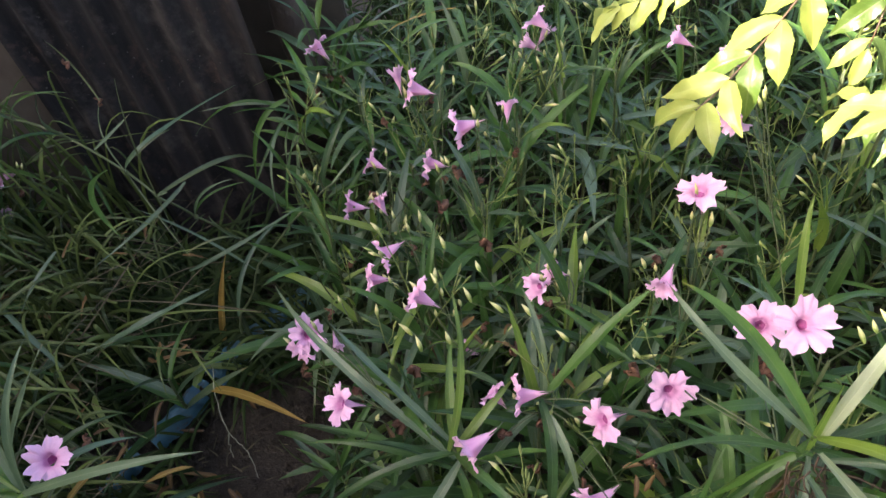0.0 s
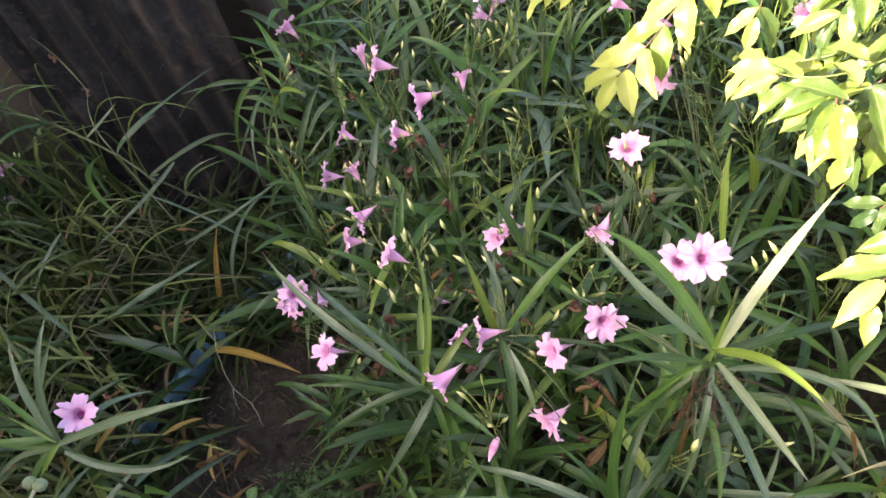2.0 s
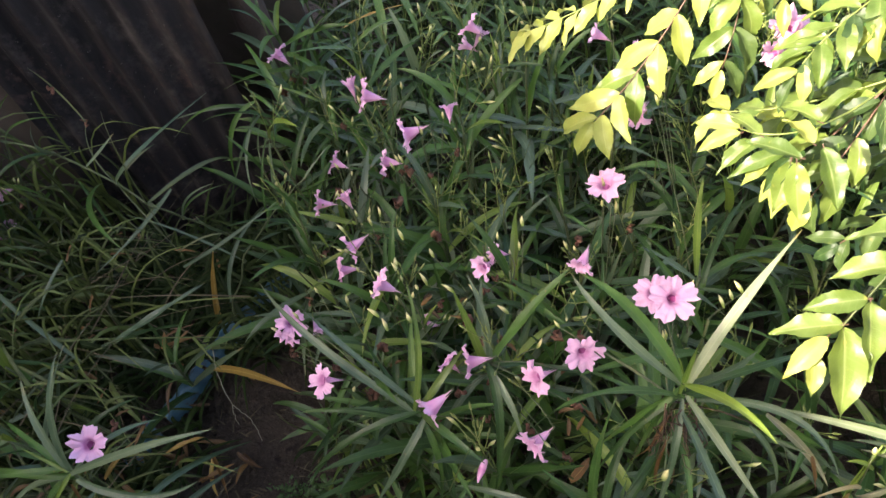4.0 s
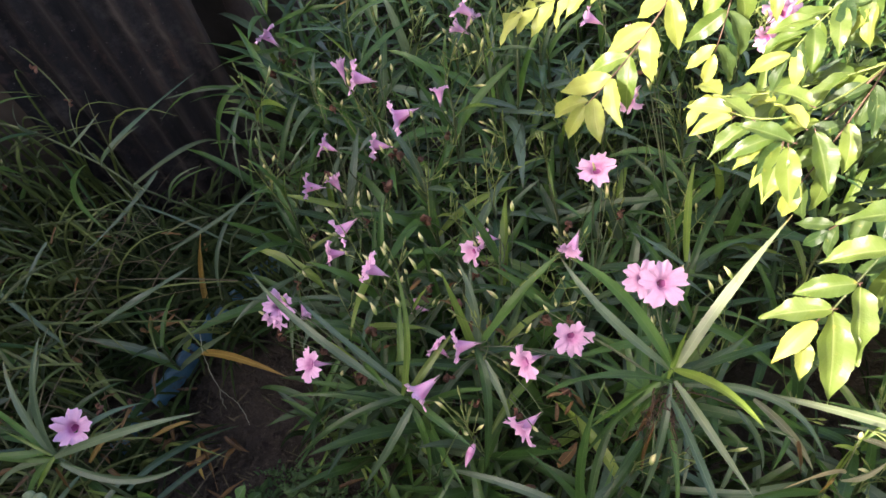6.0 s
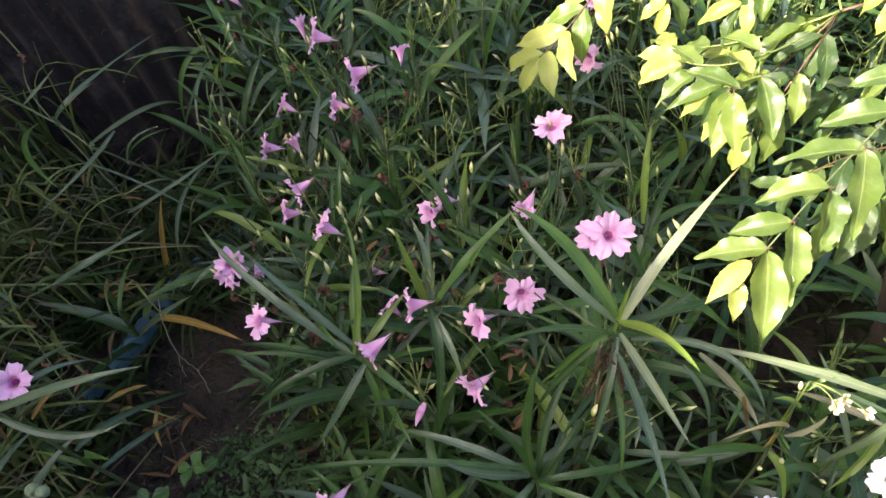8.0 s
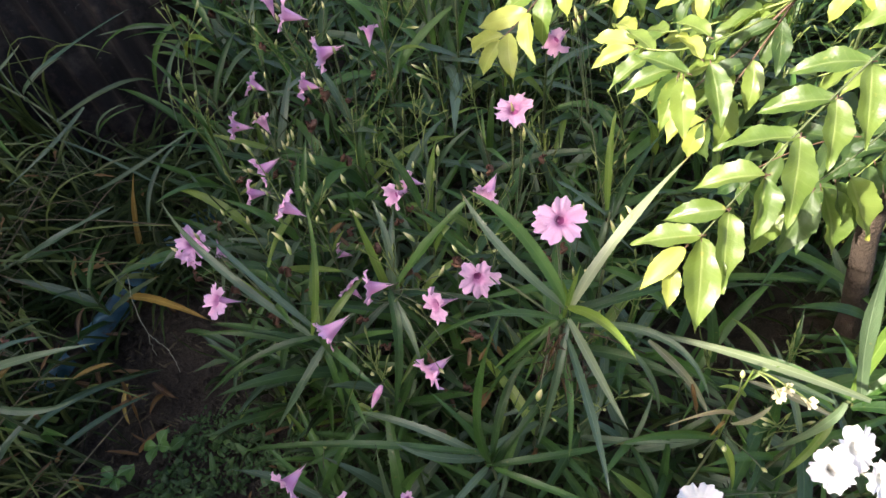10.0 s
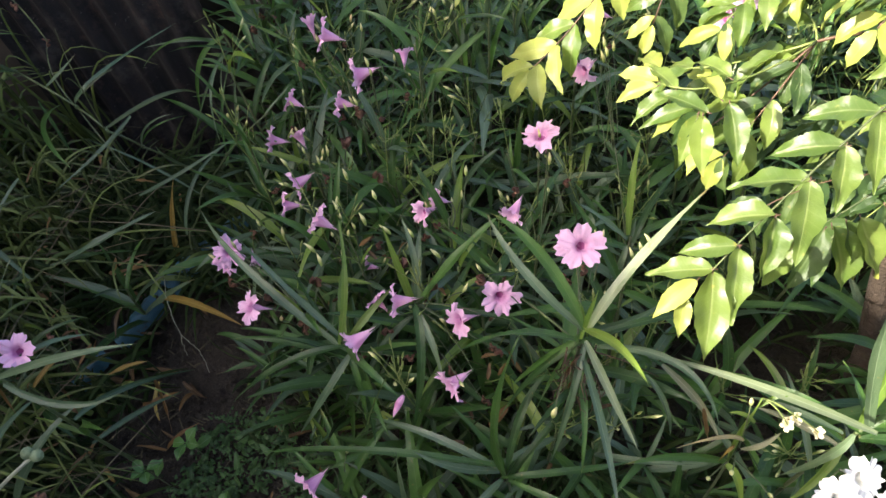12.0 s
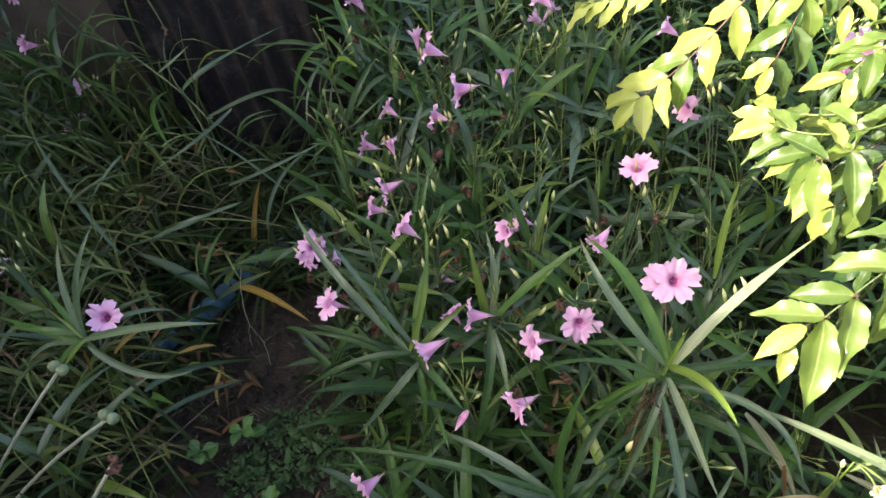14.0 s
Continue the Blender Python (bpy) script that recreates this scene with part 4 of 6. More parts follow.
    # leaflets behind the outer ones, many in the copy with shade painted in
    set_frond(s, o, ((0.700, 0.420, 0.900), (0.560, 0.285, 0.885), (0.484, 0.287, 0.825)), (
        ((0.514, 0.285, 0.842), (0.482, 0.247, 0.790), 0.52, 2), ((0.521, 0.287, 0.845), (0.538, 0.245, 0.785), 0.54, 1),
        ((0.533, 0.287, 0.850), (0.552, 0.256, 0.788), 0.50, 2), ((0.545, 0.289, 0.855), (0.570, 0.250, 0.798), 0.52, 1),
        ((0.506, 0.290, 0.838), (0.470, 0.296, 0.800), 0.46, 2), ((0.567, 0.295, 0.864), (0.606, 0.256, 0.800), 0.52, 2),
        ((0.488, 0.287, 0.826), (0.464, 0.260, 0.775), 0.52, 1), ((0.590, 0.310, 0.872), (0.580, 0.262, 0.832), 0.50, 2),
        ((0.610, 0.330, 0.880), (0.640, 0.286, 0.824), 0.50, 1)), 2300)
    return s


shrub()

# ---------------------------------------------------------------- flowering plants in the bed
rosette = ruellia(0.285, 0.27, 0.677, [(0.438, 0.394, 0.784, 0.017, SUNLIT_LEAF), (0.171, 0.408, 0.742, 0.015), (0.215, 0.225, 0.470, 0.010, LEAF), (0.299, 0.290, 0.734, 0.008, YOUNG), (0.275, 0.288, 0.722, 0.006, YOUNG), (0.100, 0.270, 0.590, 0.014, LEAF)],
        [((0.287, 0.350, 0.740), (0.09, -0.54, 0.84), 0.98, 1), ((0.288, 0.420, 0.637), (-0.25, -0.50, 0.83), 1.0, 0), ((0.183, 0.356, 0.608), (0.12, -0.84, 0.54), 0.98, 1)], 1, 1, 3, 1, label="ruellia with a crown of arching leaves and open pink flowers", low=0.3)
ruellia(-0.07, 0.36, 0.49, [(-0.057, 0.500, 0.632, 0.013, YOUNG), (-0.240, 0.512, 0.594, 0.014, GREY_LEAF), (-0.272, 0.302, 0.399, 0.016), (0.015, 0.439, 0.521, 0.016), (-0.321, 0.587, 0.556, 0.016), (-0.131, 0.438, 0.582, 0.010), (-0.236, 0.362, 0.389, 0.014), (-0.175, 0.273, 0.321, 0.017), (-0.057, 0.282, 0.342, 0.014), (-0.272, 0.388, 0.460, 0.013)],
        [((-0.054, 0.345, 0.506), (-0.84, -0.52, -0.15), 1.1, 5)], 0, 2, 6, 2, label="ruellia with upright bright leaves and a pink trumpet flower")
ruellia(-0.15, 0.43, 0.46, (), [((-0.271, 0.517, 0.530), (0.22, -0.54, 0.81), 1.0, 2), ((-0.286, 0.500, 0.508), (-0.38, -0.92, 0.02), 0.8, 4), ((-0.235, 0.515, 0.498), (0.32, -0.93, -0.18), 0.6, 21), ((-0.209, 0.394, 0.556), (-0.66, -0.25, 0.71), 1.0, 3)], 1, 1, 5, 3)
ruellia(0.045, 0.42, 0.50, [(0.026, 0.247, 0.365, 0.019), (0.084, 0.305, 0.426, 0.014), (0.191, 0.497, 0.615, 0.020), (-0.018, 0.411, 0.485, 0.015), (0.031, 0.529, 0.589, 0.015), (0.124, 0.422, 0.444, 0.015), (0.095, 0.391, 0.388, 0.014), (-0.082, 0.309, 0.320, 0.015)],
        [((0.110, 0.372, 0.518), (-0.81, -0.42, 0.42), 1.05, 0), ((0.093, 0.289, 0.460), (-0.81, -0.58, 0.06), 1.05, 4), ((0.012, 0.409, 0.521), (-0.99, -0.10, 0.01), 0.95, 4), ((-0.020, 0.425, 0.510), (-0.65, 0.52, 0.55), 0.7, 4)], 1, 2, 5, 4)
ruellia(-0.06, 0.52, 0.47, (), [((-0.118, 0.551, 0.564), (-0.78, 0.18, 0.59), 1.0, 4), ((-0.068, 0.560, 0.397), (-0.92, 0.00, 0.40), 0.7, 4)], 5, 2, 6, 5)
ruellia(-0.12, 0.62, 0.48, (), [((-0.178, 0.658, 0.522), (-0.86, -0.49, -0.15), 1.0, 4), ((-0.200, 0.625, 0.508), (-0.93, -0.20, 0.32), 0.9, 4)], 3, 1, 6, 6)
ruellia(0.10, 0.58, 0.50, (), [((0.050, 0.591, 0.505), (-0.70, -0.55, 0.40), 0.9, 5), ((0.076, 0.622, 0.505), (-0.75, -0.10, 0.55), 0.75, 5)], 4, 2, 6, 7)
ruellia(0.25, 0.52, 0.52, (), [((0.205, 0.509, 0.592), (-0.50, -0.86, -0.13), 0.9, 5), ((0.254, 0.594, 0.683), (-0.25, 0.0, 0.97), 1.1, 1)], 3, 1, 6, 8)
ruellia(0.40, 0.52, 0.50, [(0.414, 0.619, 0.630, 0.015), (0.313, 0.599, 0.502, 0.015), (0.512, 0.655, 0.525, 0.014), (0.524, 0.552, 0.487, 0.016), (0.371, 0.486, 0.417, 0.014)], [((0.330, 0.735, 0.665), (-0.73, -0.69, -0.02), 0.95, 4)], 5, 0, 6, 9)
ruellia(-0.02, 0.76, 0.52, (), [((-0.052, 0.794, 0.644), (-0.97, -0.24, -0.09), 1.1, 4), ((-0.112, 0.842, 0.542), (-0.96, 0.09, 0.28), 0.95, 4)], 3, 2, 6, 10, reach=0.14)
ruellia(-0.10, 0.92, 0.52, (), [((-0.134, 0.942, 0.624), (-0.92, 0.00, 0.40), 1.15, 4), ((-0.152, 0.965, 0.640), (-0.19, 0.55, 0.81), 0.9, 21)], 2, 1, 6, 11)
ruellia(-0.19, 0.80, 0.46, (), [((-0.214, 0.872, 0.532), (-0.85, 0.31, 0.42), 0.85, 4), ((-0.255, 0.802, 0.494), (-0.96, -0.02, 0.26), 0.95, 4), ((-0.201, 0.822, 0.487), (-0.33, 0.45, 0.83), 0.8, 5)], 3, 2, 6, 12)
ruellia(-0.27, 1.14, 0.48, (), [((-0.344, 1.193, 0.573), (-0.61, 0.35, 0.71), 1.0, 4)], 1, 2, 6, 13, reach=0.2)
ruellia(0.05, 0.90, 0.55, (), [((0.031, 0.876, 0.624), (0.04, 0.67, 0.74), 0.75, 5)], 2, 1, 6, 14)
ruellia(0.12, 1.03, 0.58, (), [((0.084, 1.028, 0.680), (-0.72, 0.35, 0.55), 0.9, 4), ((0.110, 1.037, 0.650), (0.55, 0.40, 0.70), 0.85, 20), ((0.073, 1.048, 0.620), (-0.80, 0.30, 0.45), 0.85, 21)], 2, 0, 6, 15)
ruellia(0.36, 0.95, 0.55, (), [((0.318, 1.005, 0.630), (-0.85, 0.25, 0.45), 0.85, 5), ((0.385, 0.955, 0.610), (-0.85, 0.05, 0.40), 0.85, 5)], 2, 1, 6, 16)
ruellia(0.62, 0.84, 0.60, (), [((0.585, 0.800, 0.745), (0.18, -0.50, 0.85), 1.1, 2), ((0.60, 0.850, 0.705), (-0.10, -0.27, 0.96), 1.0, 3), ((0.555, 0.790, 0.70), (-0.90, -0.40, 0.20), 0.8, 4)], 2, 0, 6, 17)
ruellia(-0.10, 0.17, 0.34, (), [((-0.124, 0.150, 0.420), (-0.64, -0.76, 0.11), 1.0, 4)], 1, 0, 5, 18)
ruellia(0.01, 0.27, 0.30, (), [], 0, 0, 5, 19)
ruellia(0.173, 0.169, 0.43, [(-0.222, 0.220, 0.380, 0.014), (-0.036, 0.266, 0.398, 0.016), (0.246, 0.286, 0.513, 0.016), (0.203, 0.264, 0.673, 0.018, LEAF), (0.045, 0.190, 0.463, 0.016), (0.362, 0.189, 0.383, 0.014), (0.320, 0.313, 0.430, 0.014), (0.080, 0.084, 0.392, 0.014), (0.319, 0.102, 0.389, 0.014)],
        (), 0, 0, 3, 20)
ruellia(0.02, 0.13, 0.36, (), [((-0.020, 0.094, 0.475), (-0.80, -0.45, 0.20), 1.0, 4), ((0.051, 0.127, 0.400), (-0.10, -0.50, 0.80), 0.45, 2)], 0, 0, 4, 27)
sunny = ruellia(0.60, 0.155, 0.62, [(0.616, 0.269, 0.808, 0.024, GREY_LEAF), (0.655, 0.227, 0.778, 0.019, YOUNG), (0.594, 0.233, 0.630, 0.012), (0.480, 0.250, 0.568, 0.012, LEAF), (0.535, 0.140, 0.466, 0.014), (0.699, 0.117, 0.584, 0.020), (0.717, 0.185, 0.687, 0.020)], (), 0, 0, 4, 21, label="ruellia with long arching leaves in the sun")
young_plant = ruellia(-0.58, 0.295, 0.555, [(-0.738, 0.311, 0.540, 0.014, LEAF), (-0.672, 0.222, 0.450, 0.014, LEAF), (-0.725, 0.397, 0.561, 0.012, LEAF), (-0.728, 0.270, 0.472, 0.013, GREY_LEAF)],
        [((-0.552, 0.326, 0.575), (0.14, -0.41, 0.90), 1.05, 1)], 0, 2, 1, 22, label="young ruellia with spreading grey-green leaves and one pink flower")
for k, (a, b, c, w, m) in enumerate((
        ((-0.578, 0.293, 0.556), (-0.455, 0.298, 0.606), (-0.340, 0.314, 0.606), 0.0155, GREY_LEAF),
        ((-0.578, 0.300, 0.550), (-0.525, 0.345, 0.560), (-0.482, 0.383, 0.511), 0.011, GREY_LEAF),
        ((-0.575, 0.287, 0.545), (-0.470, 0.251, 0.535), (-0.380, 0.262, 0.552), 0.0155, GREY_LEAF),
        ((-0.580, 0.300, 0.350), (-0.545, 0.385, 0.290), (-0.472, 0.470, 0.168), 0.0150, GREY_LEAF),
        ((-0.600, 0.290, 0.250), (-0.545, 0.360, 0.220), (-0.490, 0.424, 0.163), 0.0125, GREY_LEAF),
        ((-0.579, 0.298, 0.556), (-0.568, 0.345, 0.650), (-0.543, 0.416, 0.700), 0.0135, GREY_LEAF),
        ((-0.583, 0.298, 0.553), (-0.612, 0.350, 0.615), (-0.632, 0.411, 0.650), 0.0150, GREY_LEAF),
        ((-0.581, 0.294, 0.560), (-0.614, 0.312, 0.572), (-0.663, 0.336, 0.570), 0.007, YOUNG),
        ((-0.580, 0.293, 0.555), (-0.596, 0.272, 0.545), (-0.636, 0.265, 0.500), 0.009, YOUNG),
        ((-0.583, 0.294, 0.540), (-0.670, 0.306, 0.550), (-0.799, 0.344, 0.510), 0.016, LEAF),
        ((-0.560, 0.300, 0.500), (-0.532, 0.325, 0.520), (-0.514, 0.355, 0.510), 0.010, YELLOW),
        ((-0.592, 0.287, 0.530), (-0.594, 0.277, 0.500), (-0.606, 0.272, 0.460), 0.008, DRY))):
    arc_leaf(young_plant, young_plant.location, a, b, c, w, m, 830 + k, 0.45)
ruellia(-0.82, 0.42, 0.42, (), [((-0.905, 0.460, 0.500), (-0.79, -0.47, 0.39), 0.95, 4), ((-0.890, 0.420, 0.490), (-0.62, -0.78, 0.06), 0.9, 5)], 3, 1, 5, 23)
ruellia(-1.10, 1.02, 0.36, (), [((-1.190, 1.100, 0.500), (-0.35, -0.70, 0.54), 1.0, 5), ((-1.075, 1.060, 0.405), (-0.90, -0.35, 0.10), 0.95, 5), ((-1.130, 1.010, 0.310), (-0.37, -0.43, 0.78), 0.9, 20), ((-1.090, 1.030, 0.325), (0.68, -0.36, 0.63), 0.9, 21)], 2, 1, 6, 24)
ruellia(-1.28, 1.18, 0.40, (), [((-1.255, 1.215, 0.560), (-0.08, -0.99, -0.09), 0.95, 4)], 1, 1, 6, 25)

# blades below the long leaves, some grey and pale to stand in for sun
for k, (a, b, w, m) in enumerate((((0.59, 0.16, 0.58), (0.490, 0.215, 0.57), 0.010, GREY_LEAF), ((0.59, 0.15, 0.56), (0.500, 0.205, 0.56), 0.012, BLEACHED), ((0.60, 0.16, 0.55), (0.530, 0.100, 0.47), 0.015, YOUNG), ((0.60, 0.15, 0.50), (0.590, 0.040, 0.42), 0.016, LEAF))):
    set_leaf(sunny, Vector(a) - sunny.location, Vector(b) - sunny.location, w, m, 0.12, 760 + k)
rod("leaf_stalk", [Vector((0, 0, 0.62)), Vector((0.05, -0.02, 0.62)), Vector((0.095, -0.035, 0.598))], 0.0012, 0.0010, STRAND, rosette, 5)
arc_leaf(rosette, rosette.location, (0.378, 0.236, 0.635), (0.435, 0.209, 0.565), (0.457, 0.172, 0.530), 0.013, BLEACHED, 771, 0.5)
set_leaf(rosette, Vector((0.430, 0.196, 0.585)) - rosette.location, Vector((0.450, 0.176, 0.505)) - rosette.location, 0.009, DRY, 0.1, 774, "withered_leaf", 0.7, "shrivelled brown leaf")
arc_leaf(rosette, rosette.location, (0.360, 0.230, 0.620), (0.385, 0.200, 0.590), (0.395, 0.178, 0.531), 0.009, GREY_LEAF, 775, 0.5)

# withered leaves hanging round the rosette's stem
for k, (dx, dy, z0, z1) in enumerate(((-0.03, -0.02, 0.60, 0.47), (0.02, -0.03, 0.58, 0.44), (0.03, 0.0, 0.55, 0.42), (-0.01, -0.04, 0.52, 0.36), (-0.04, 0.01, 0.50, 0.38), (0.01, -0.02, 0.46, 0.30))):
    set_leaf(rosette, (dx * 0.2, dy * 0.2, z0), (dx, dy, z1), 0.007, DRY, 0.12, 700 + k, "withered_leaf", 0.7, "shrivelled brown leaf")

arc_leaf(rosette, rosette.location, (0.285, 0.270, 0.675), (0.238, 0.345, 0.735), (0.178, 0.389, 0.765), 0.019, LEAF, 790, 0.45)
for k, (a, b, c, w, m) in enumerate((
        ((0.285, 0.268, 0.677), (0.306, 0.205, 0.765), (0.324, 0.146, 0.795), 0.0135, YOUNG),
        ((0.284, 0.255, 0.672), (0.300, 0.178, 0.700), (0.320, 0.108, 0.708), 0.0125, SUNLIT_LEAF),
        ((0.284, 0.250, 0.63), (0.295, 0.140, 0.650), (0.300, 0.060, 0.640), 0.013, GREY_LEAF),
        ((0.300, 0.262, 0.64), (0.390, 0.215, 0.690), (0.425, 0.150, 0.650), 0.012, GREY_LEAF),
        ((0.288, 0.272, 0.665), (0.337, 0.28, 0.66), (0.388, 0.309, 0.66), 0.018, GREY_LEAF),
        ((0.285, 0.27, 0.640), (0.225, 0.250, 0.600), (0.172, 0.225, 0.500), 0.011, LEAF),
        ((0.285, 0.27, 0.650), (0.235, 0.262, 0.610), (0.190, 0.262, 0.520), 0.013, LEAF),
        ((0.287, 0.268, 0.640), (0.262, 0.200, 0.590), (0.240, 0.165, 0.480), 0.012, GREY_LEAF),
        ((0.288, 0.27, 0.65), (0.354, 0.259, 0.62), (0.377, 0.257, 0.58), 0.013, LEAF))):
    arc_leaf(rosette, rosette.location, a, b, c, w, m, 792 + k, 0.45)
add_bud(rosette, Vector((-0.03, -0.05, 0.655)), Vector((0.237, 0.166, 0.655)) - rosette.location, random.Random(5), BIG_BUDS[1], "bud", Vector((0.1, 0.35, 0.9)))
for k in range(16):
    q = random.Random(880 + k)
    a = Vector((q.uniform(-0.025, 0.015), q.uniform(-0.03, 0.0), q.uniform(0.60, 0.655)))
    c = a + Vector((q.uniform(-0.045, 0.025), q.uniform(-0.07, -0.01), q.uniform(-0.09, -0.01)))
    rod("withered_strand", [bezier(a, (a + c) / 2 + Vector((q.uniform(-0.02, 0.02), q.uniform(-0.02, 0.02), q.uniform(-0.02, 0.02))), c, i / 7) for i in range(8)], 0.0011, 0.0005, STRAND, rosette, 4)
# leaves that hang all round below the crown
r8 = random.Random(23)
for k in range(3):
    a = k * 2.399 + r8.uniform(-0.3, 0.3)
    reach, foot = r8.uniform(0.10, 0.19), r8.uniform(0.56, 0.66)
    set_leaf(rosette, (0, 0, foot), (reach * math.cos(a), reach * math.sin(a), foot - r8.uniform(0.02, 0.16)), r8.uniform(0.009, 0.013), LEAF, 0.42, 720 + k)


def withered(spots):
    """Brown spent flowers on thin stalks among the leaves."""
    for k, (x, y, z) in enumerate(spots):
        r = random.Random(900 + k)
        plant = ruellia(x + r.uniform(-0.03, 0.03), y + r.uniform(0.0, 0.05), z - 0.10, (), (), 0, 0, 4, 900 + k, low=0.4, label="ruellia with withered brown flowers")
        foot = Vector((x, y, z)) - plant.location
        add_bud(plant, Vector((0, 0, z - 0.10)), foot, r, BIG_PODS[k % 3], "withered_flower")


withered([(-0.372, 1.225, 0.42), (0.154, 0.415, 0.555), (-0.012, 0.637, 0.550), (-0.081, 0.724, 0.545), (-0.052, 0.783, 0.560), (-0.145, 0.407, 0.450), (0.013, 0.519, 0.455), (0.075, 0.460, 0.470), (-0.120, 0.473, 0.490)])


def budding(root, spots, seed, kinds=BIG_BUDS):
    """A plant with fat cream-coloured buds on thin stalks."""
    r = random.Random(seed)
    low = min(q[2] for q in spots) - 0.09
    plant = ruellia(root[0], root[1], low, (), (), 0, 0, 4, seed, low=0.4, label="ruellia with fat cream-coloured flower buds")
    for k, q in enumerate(spots):
        add_bud(plant, Vector((0, 0, low)), Vector(q) - plant.location, r, kinds[(seed + k) % 3], "bud", Vector((r.uniform(-0.6, 0.0), r.uniform(0.4, 0.9), 0.5)))


budding((-0.10, 0.66), ((-0.078, 0.660, 0.525), (-0.092, 0.605, 0.520), (-0.089, 0.592, 0.518), (-0.116, 0.588, 0.515)), 951)
budding((-0.09, 0.56), ((-0.128, 0.552, 0.515), (-0.124, 0.515, 0.515), (-0.110, 0.487, 0.515), (-0.070, 0.497, 0.515)), 952)
budding((0.03, 0.58), ((0.004, 0.540, 0.520), (0.043, 0.532, 0.518), (-0.026, 0.620, 0.515), (-0.041, 0.565, 0.515)), 953)
budding((0.11, 0.53), ((0.088, 0.487, 0.520), (0.133, 0.660, 0.515)), 954)
budding((0.36, 0.39), ((0.365, 0.361, 0.700), (0.378, 0.366, 0.704), (0.354, 0.355, 0.692)), 955, BUDS)

# a flower that is still closed, near the ground
bud_plant = ruellia(0.02, 0.31, 0.27, (), (), 0, 0, 4, 26, low=0.2)
closed = Vector((0.026, 0.277, 0.463)) - bud_plant.location
rod("bud_stalk", [bezier(Vector((0, 0, 0.26)), Vector((0.01, 0.02, 0.42)), closed, i / 6) for i in range(7)], 0.0012, 0.0009, STEM, bud_plant, 5)
piece("closed_flower", PINK_BUD, bud_plant, Matrix.Translation(closed) @ aim(Vector((-0.025, -0.029, -0.018))))


# ---------------------------------------------------------------- the rest of the bed
def free(x, y):
    """Where the bed is thick with plants."""
    edge = -0.06 if y < 0.34 else (-0.31 if y < 0.62 else (-0.31 if y < 0.85 else -0.34))
    if x < edge or x > 1.9 or y > 2.75 or y < 0.12:
        return False
    return ((x - 0.70) / 0.17) ** 2 + ((y - 0.40) / 0.11) ** 2 > 1.0


def joined_plants(spots):
    """Plants too far off to tell apart, in one mesh: stems and arching leaves."""
    verts, faces, uvs = [], [], []

    def take(v, f, uv):
        base = len(verts)
        verts.extend(v)
        uvs.extend(uv)
        faces.extend(tuple(base + i for i in q) for q in f)

    for x, y, h, seed in spots:
        r = random.Random(seed)
        foot, crown = Vector((x, y, 0)), Vector((x + r.uniform(-0.05, 0.05), y + r.uniform(-0.05, 0.05), h))
        take(*tube([foot.lerp(crown, k / 4) for k in range(5)], [0.004, 0.0038, 0.0034, 0.003, 0.0024], 5))
        turn = r.uniform(0, 6.28)
        for k in range(12):
            at = foot.lerp(crown, 0.3 + 0.7 * (k // 2 + r.random() * 0.7) / 6)
            length = r.uniform(0.11, 0.22)
            m = Matrix.Rotation(turn, 3, "Z") @ Matrix.Rotation(-r.uniform(0.1, 1.0), 3, "Y")
            pts = [at + m @ (p * length) for p in arch(1.0, r.uniform(-0.05, 0.25), r.uniform(0.4, 1.7), 7, r.uniform(-0.5, 0.5))]
            take(*blade(pts, length * r.uniform(0.075, 0.115), Vector((0, 0, 1)), 0.3, lance, 0.04, seed + k, r.uniform(-0.6, 0.6)))
            turn += math.pi + (0 if k % 2 == 0 else 1.57) + r.uniform(-0.3, 0.3)
    tagged(new("bed_plants", mesh_of("bed_plants", verts, faces, FAR_LEAF, uvs)), "mass of narrow-leaved green plants behind the flowers", "plants", kind="stuff")


r2 = random.Random(77)
count, far = 0, []
yy = 0.14
while yy < 2.7:
    step = 0.105 if yy < 1.2 else 0.13
    xx = -0.6
    while xx < 1.85:
        x, y = xx + r2.uniform(-0.04, 0.04), yy + r2.uniform(-0.04, 0.04)
        if free(x, y):
            tall = (0.25 + 0.10 * min(1, max(0, (y - 0.2) / 0.5)) + r2.uniform(-0.09, 0.15)) if y < 0.9 else 0.42 + r2.uniform(-0.14, 0.17)
            if x < -0.16 and y < 0.66:
                tall = r2.uniform(0.15, 0.27)
            if y < 1.22 and x < 1.05:
                ruellia(x, y, tall, (), (), 0, 0, 5, 1000 + count, reach=0.165 if x > -0.15 else 0.145, lean=(r2.uniform(-0.04, 0.04), r2.uniform(-0.05, 0.03)), low=0.25, sprays=(1 + count % 2) if tall > 0.3 else 0)
            else:
                far.append((x, y, tall, 1000 + count))
            count += 1
        xx += step
    yy += step
joined_plants(far)
# low tufts at the edge of the soil
for k, (x, y) in enumerate(((-0.27, 0.47), (-0.30, 0.56), (-0.20, 0.39), (-0.16, 0.30))):
    ruellia(x, y, 0.13, (), (), 0, 0, 5, 2800 + k, reach=0.13, low=0.2, greyed=0.15, young=0.2)
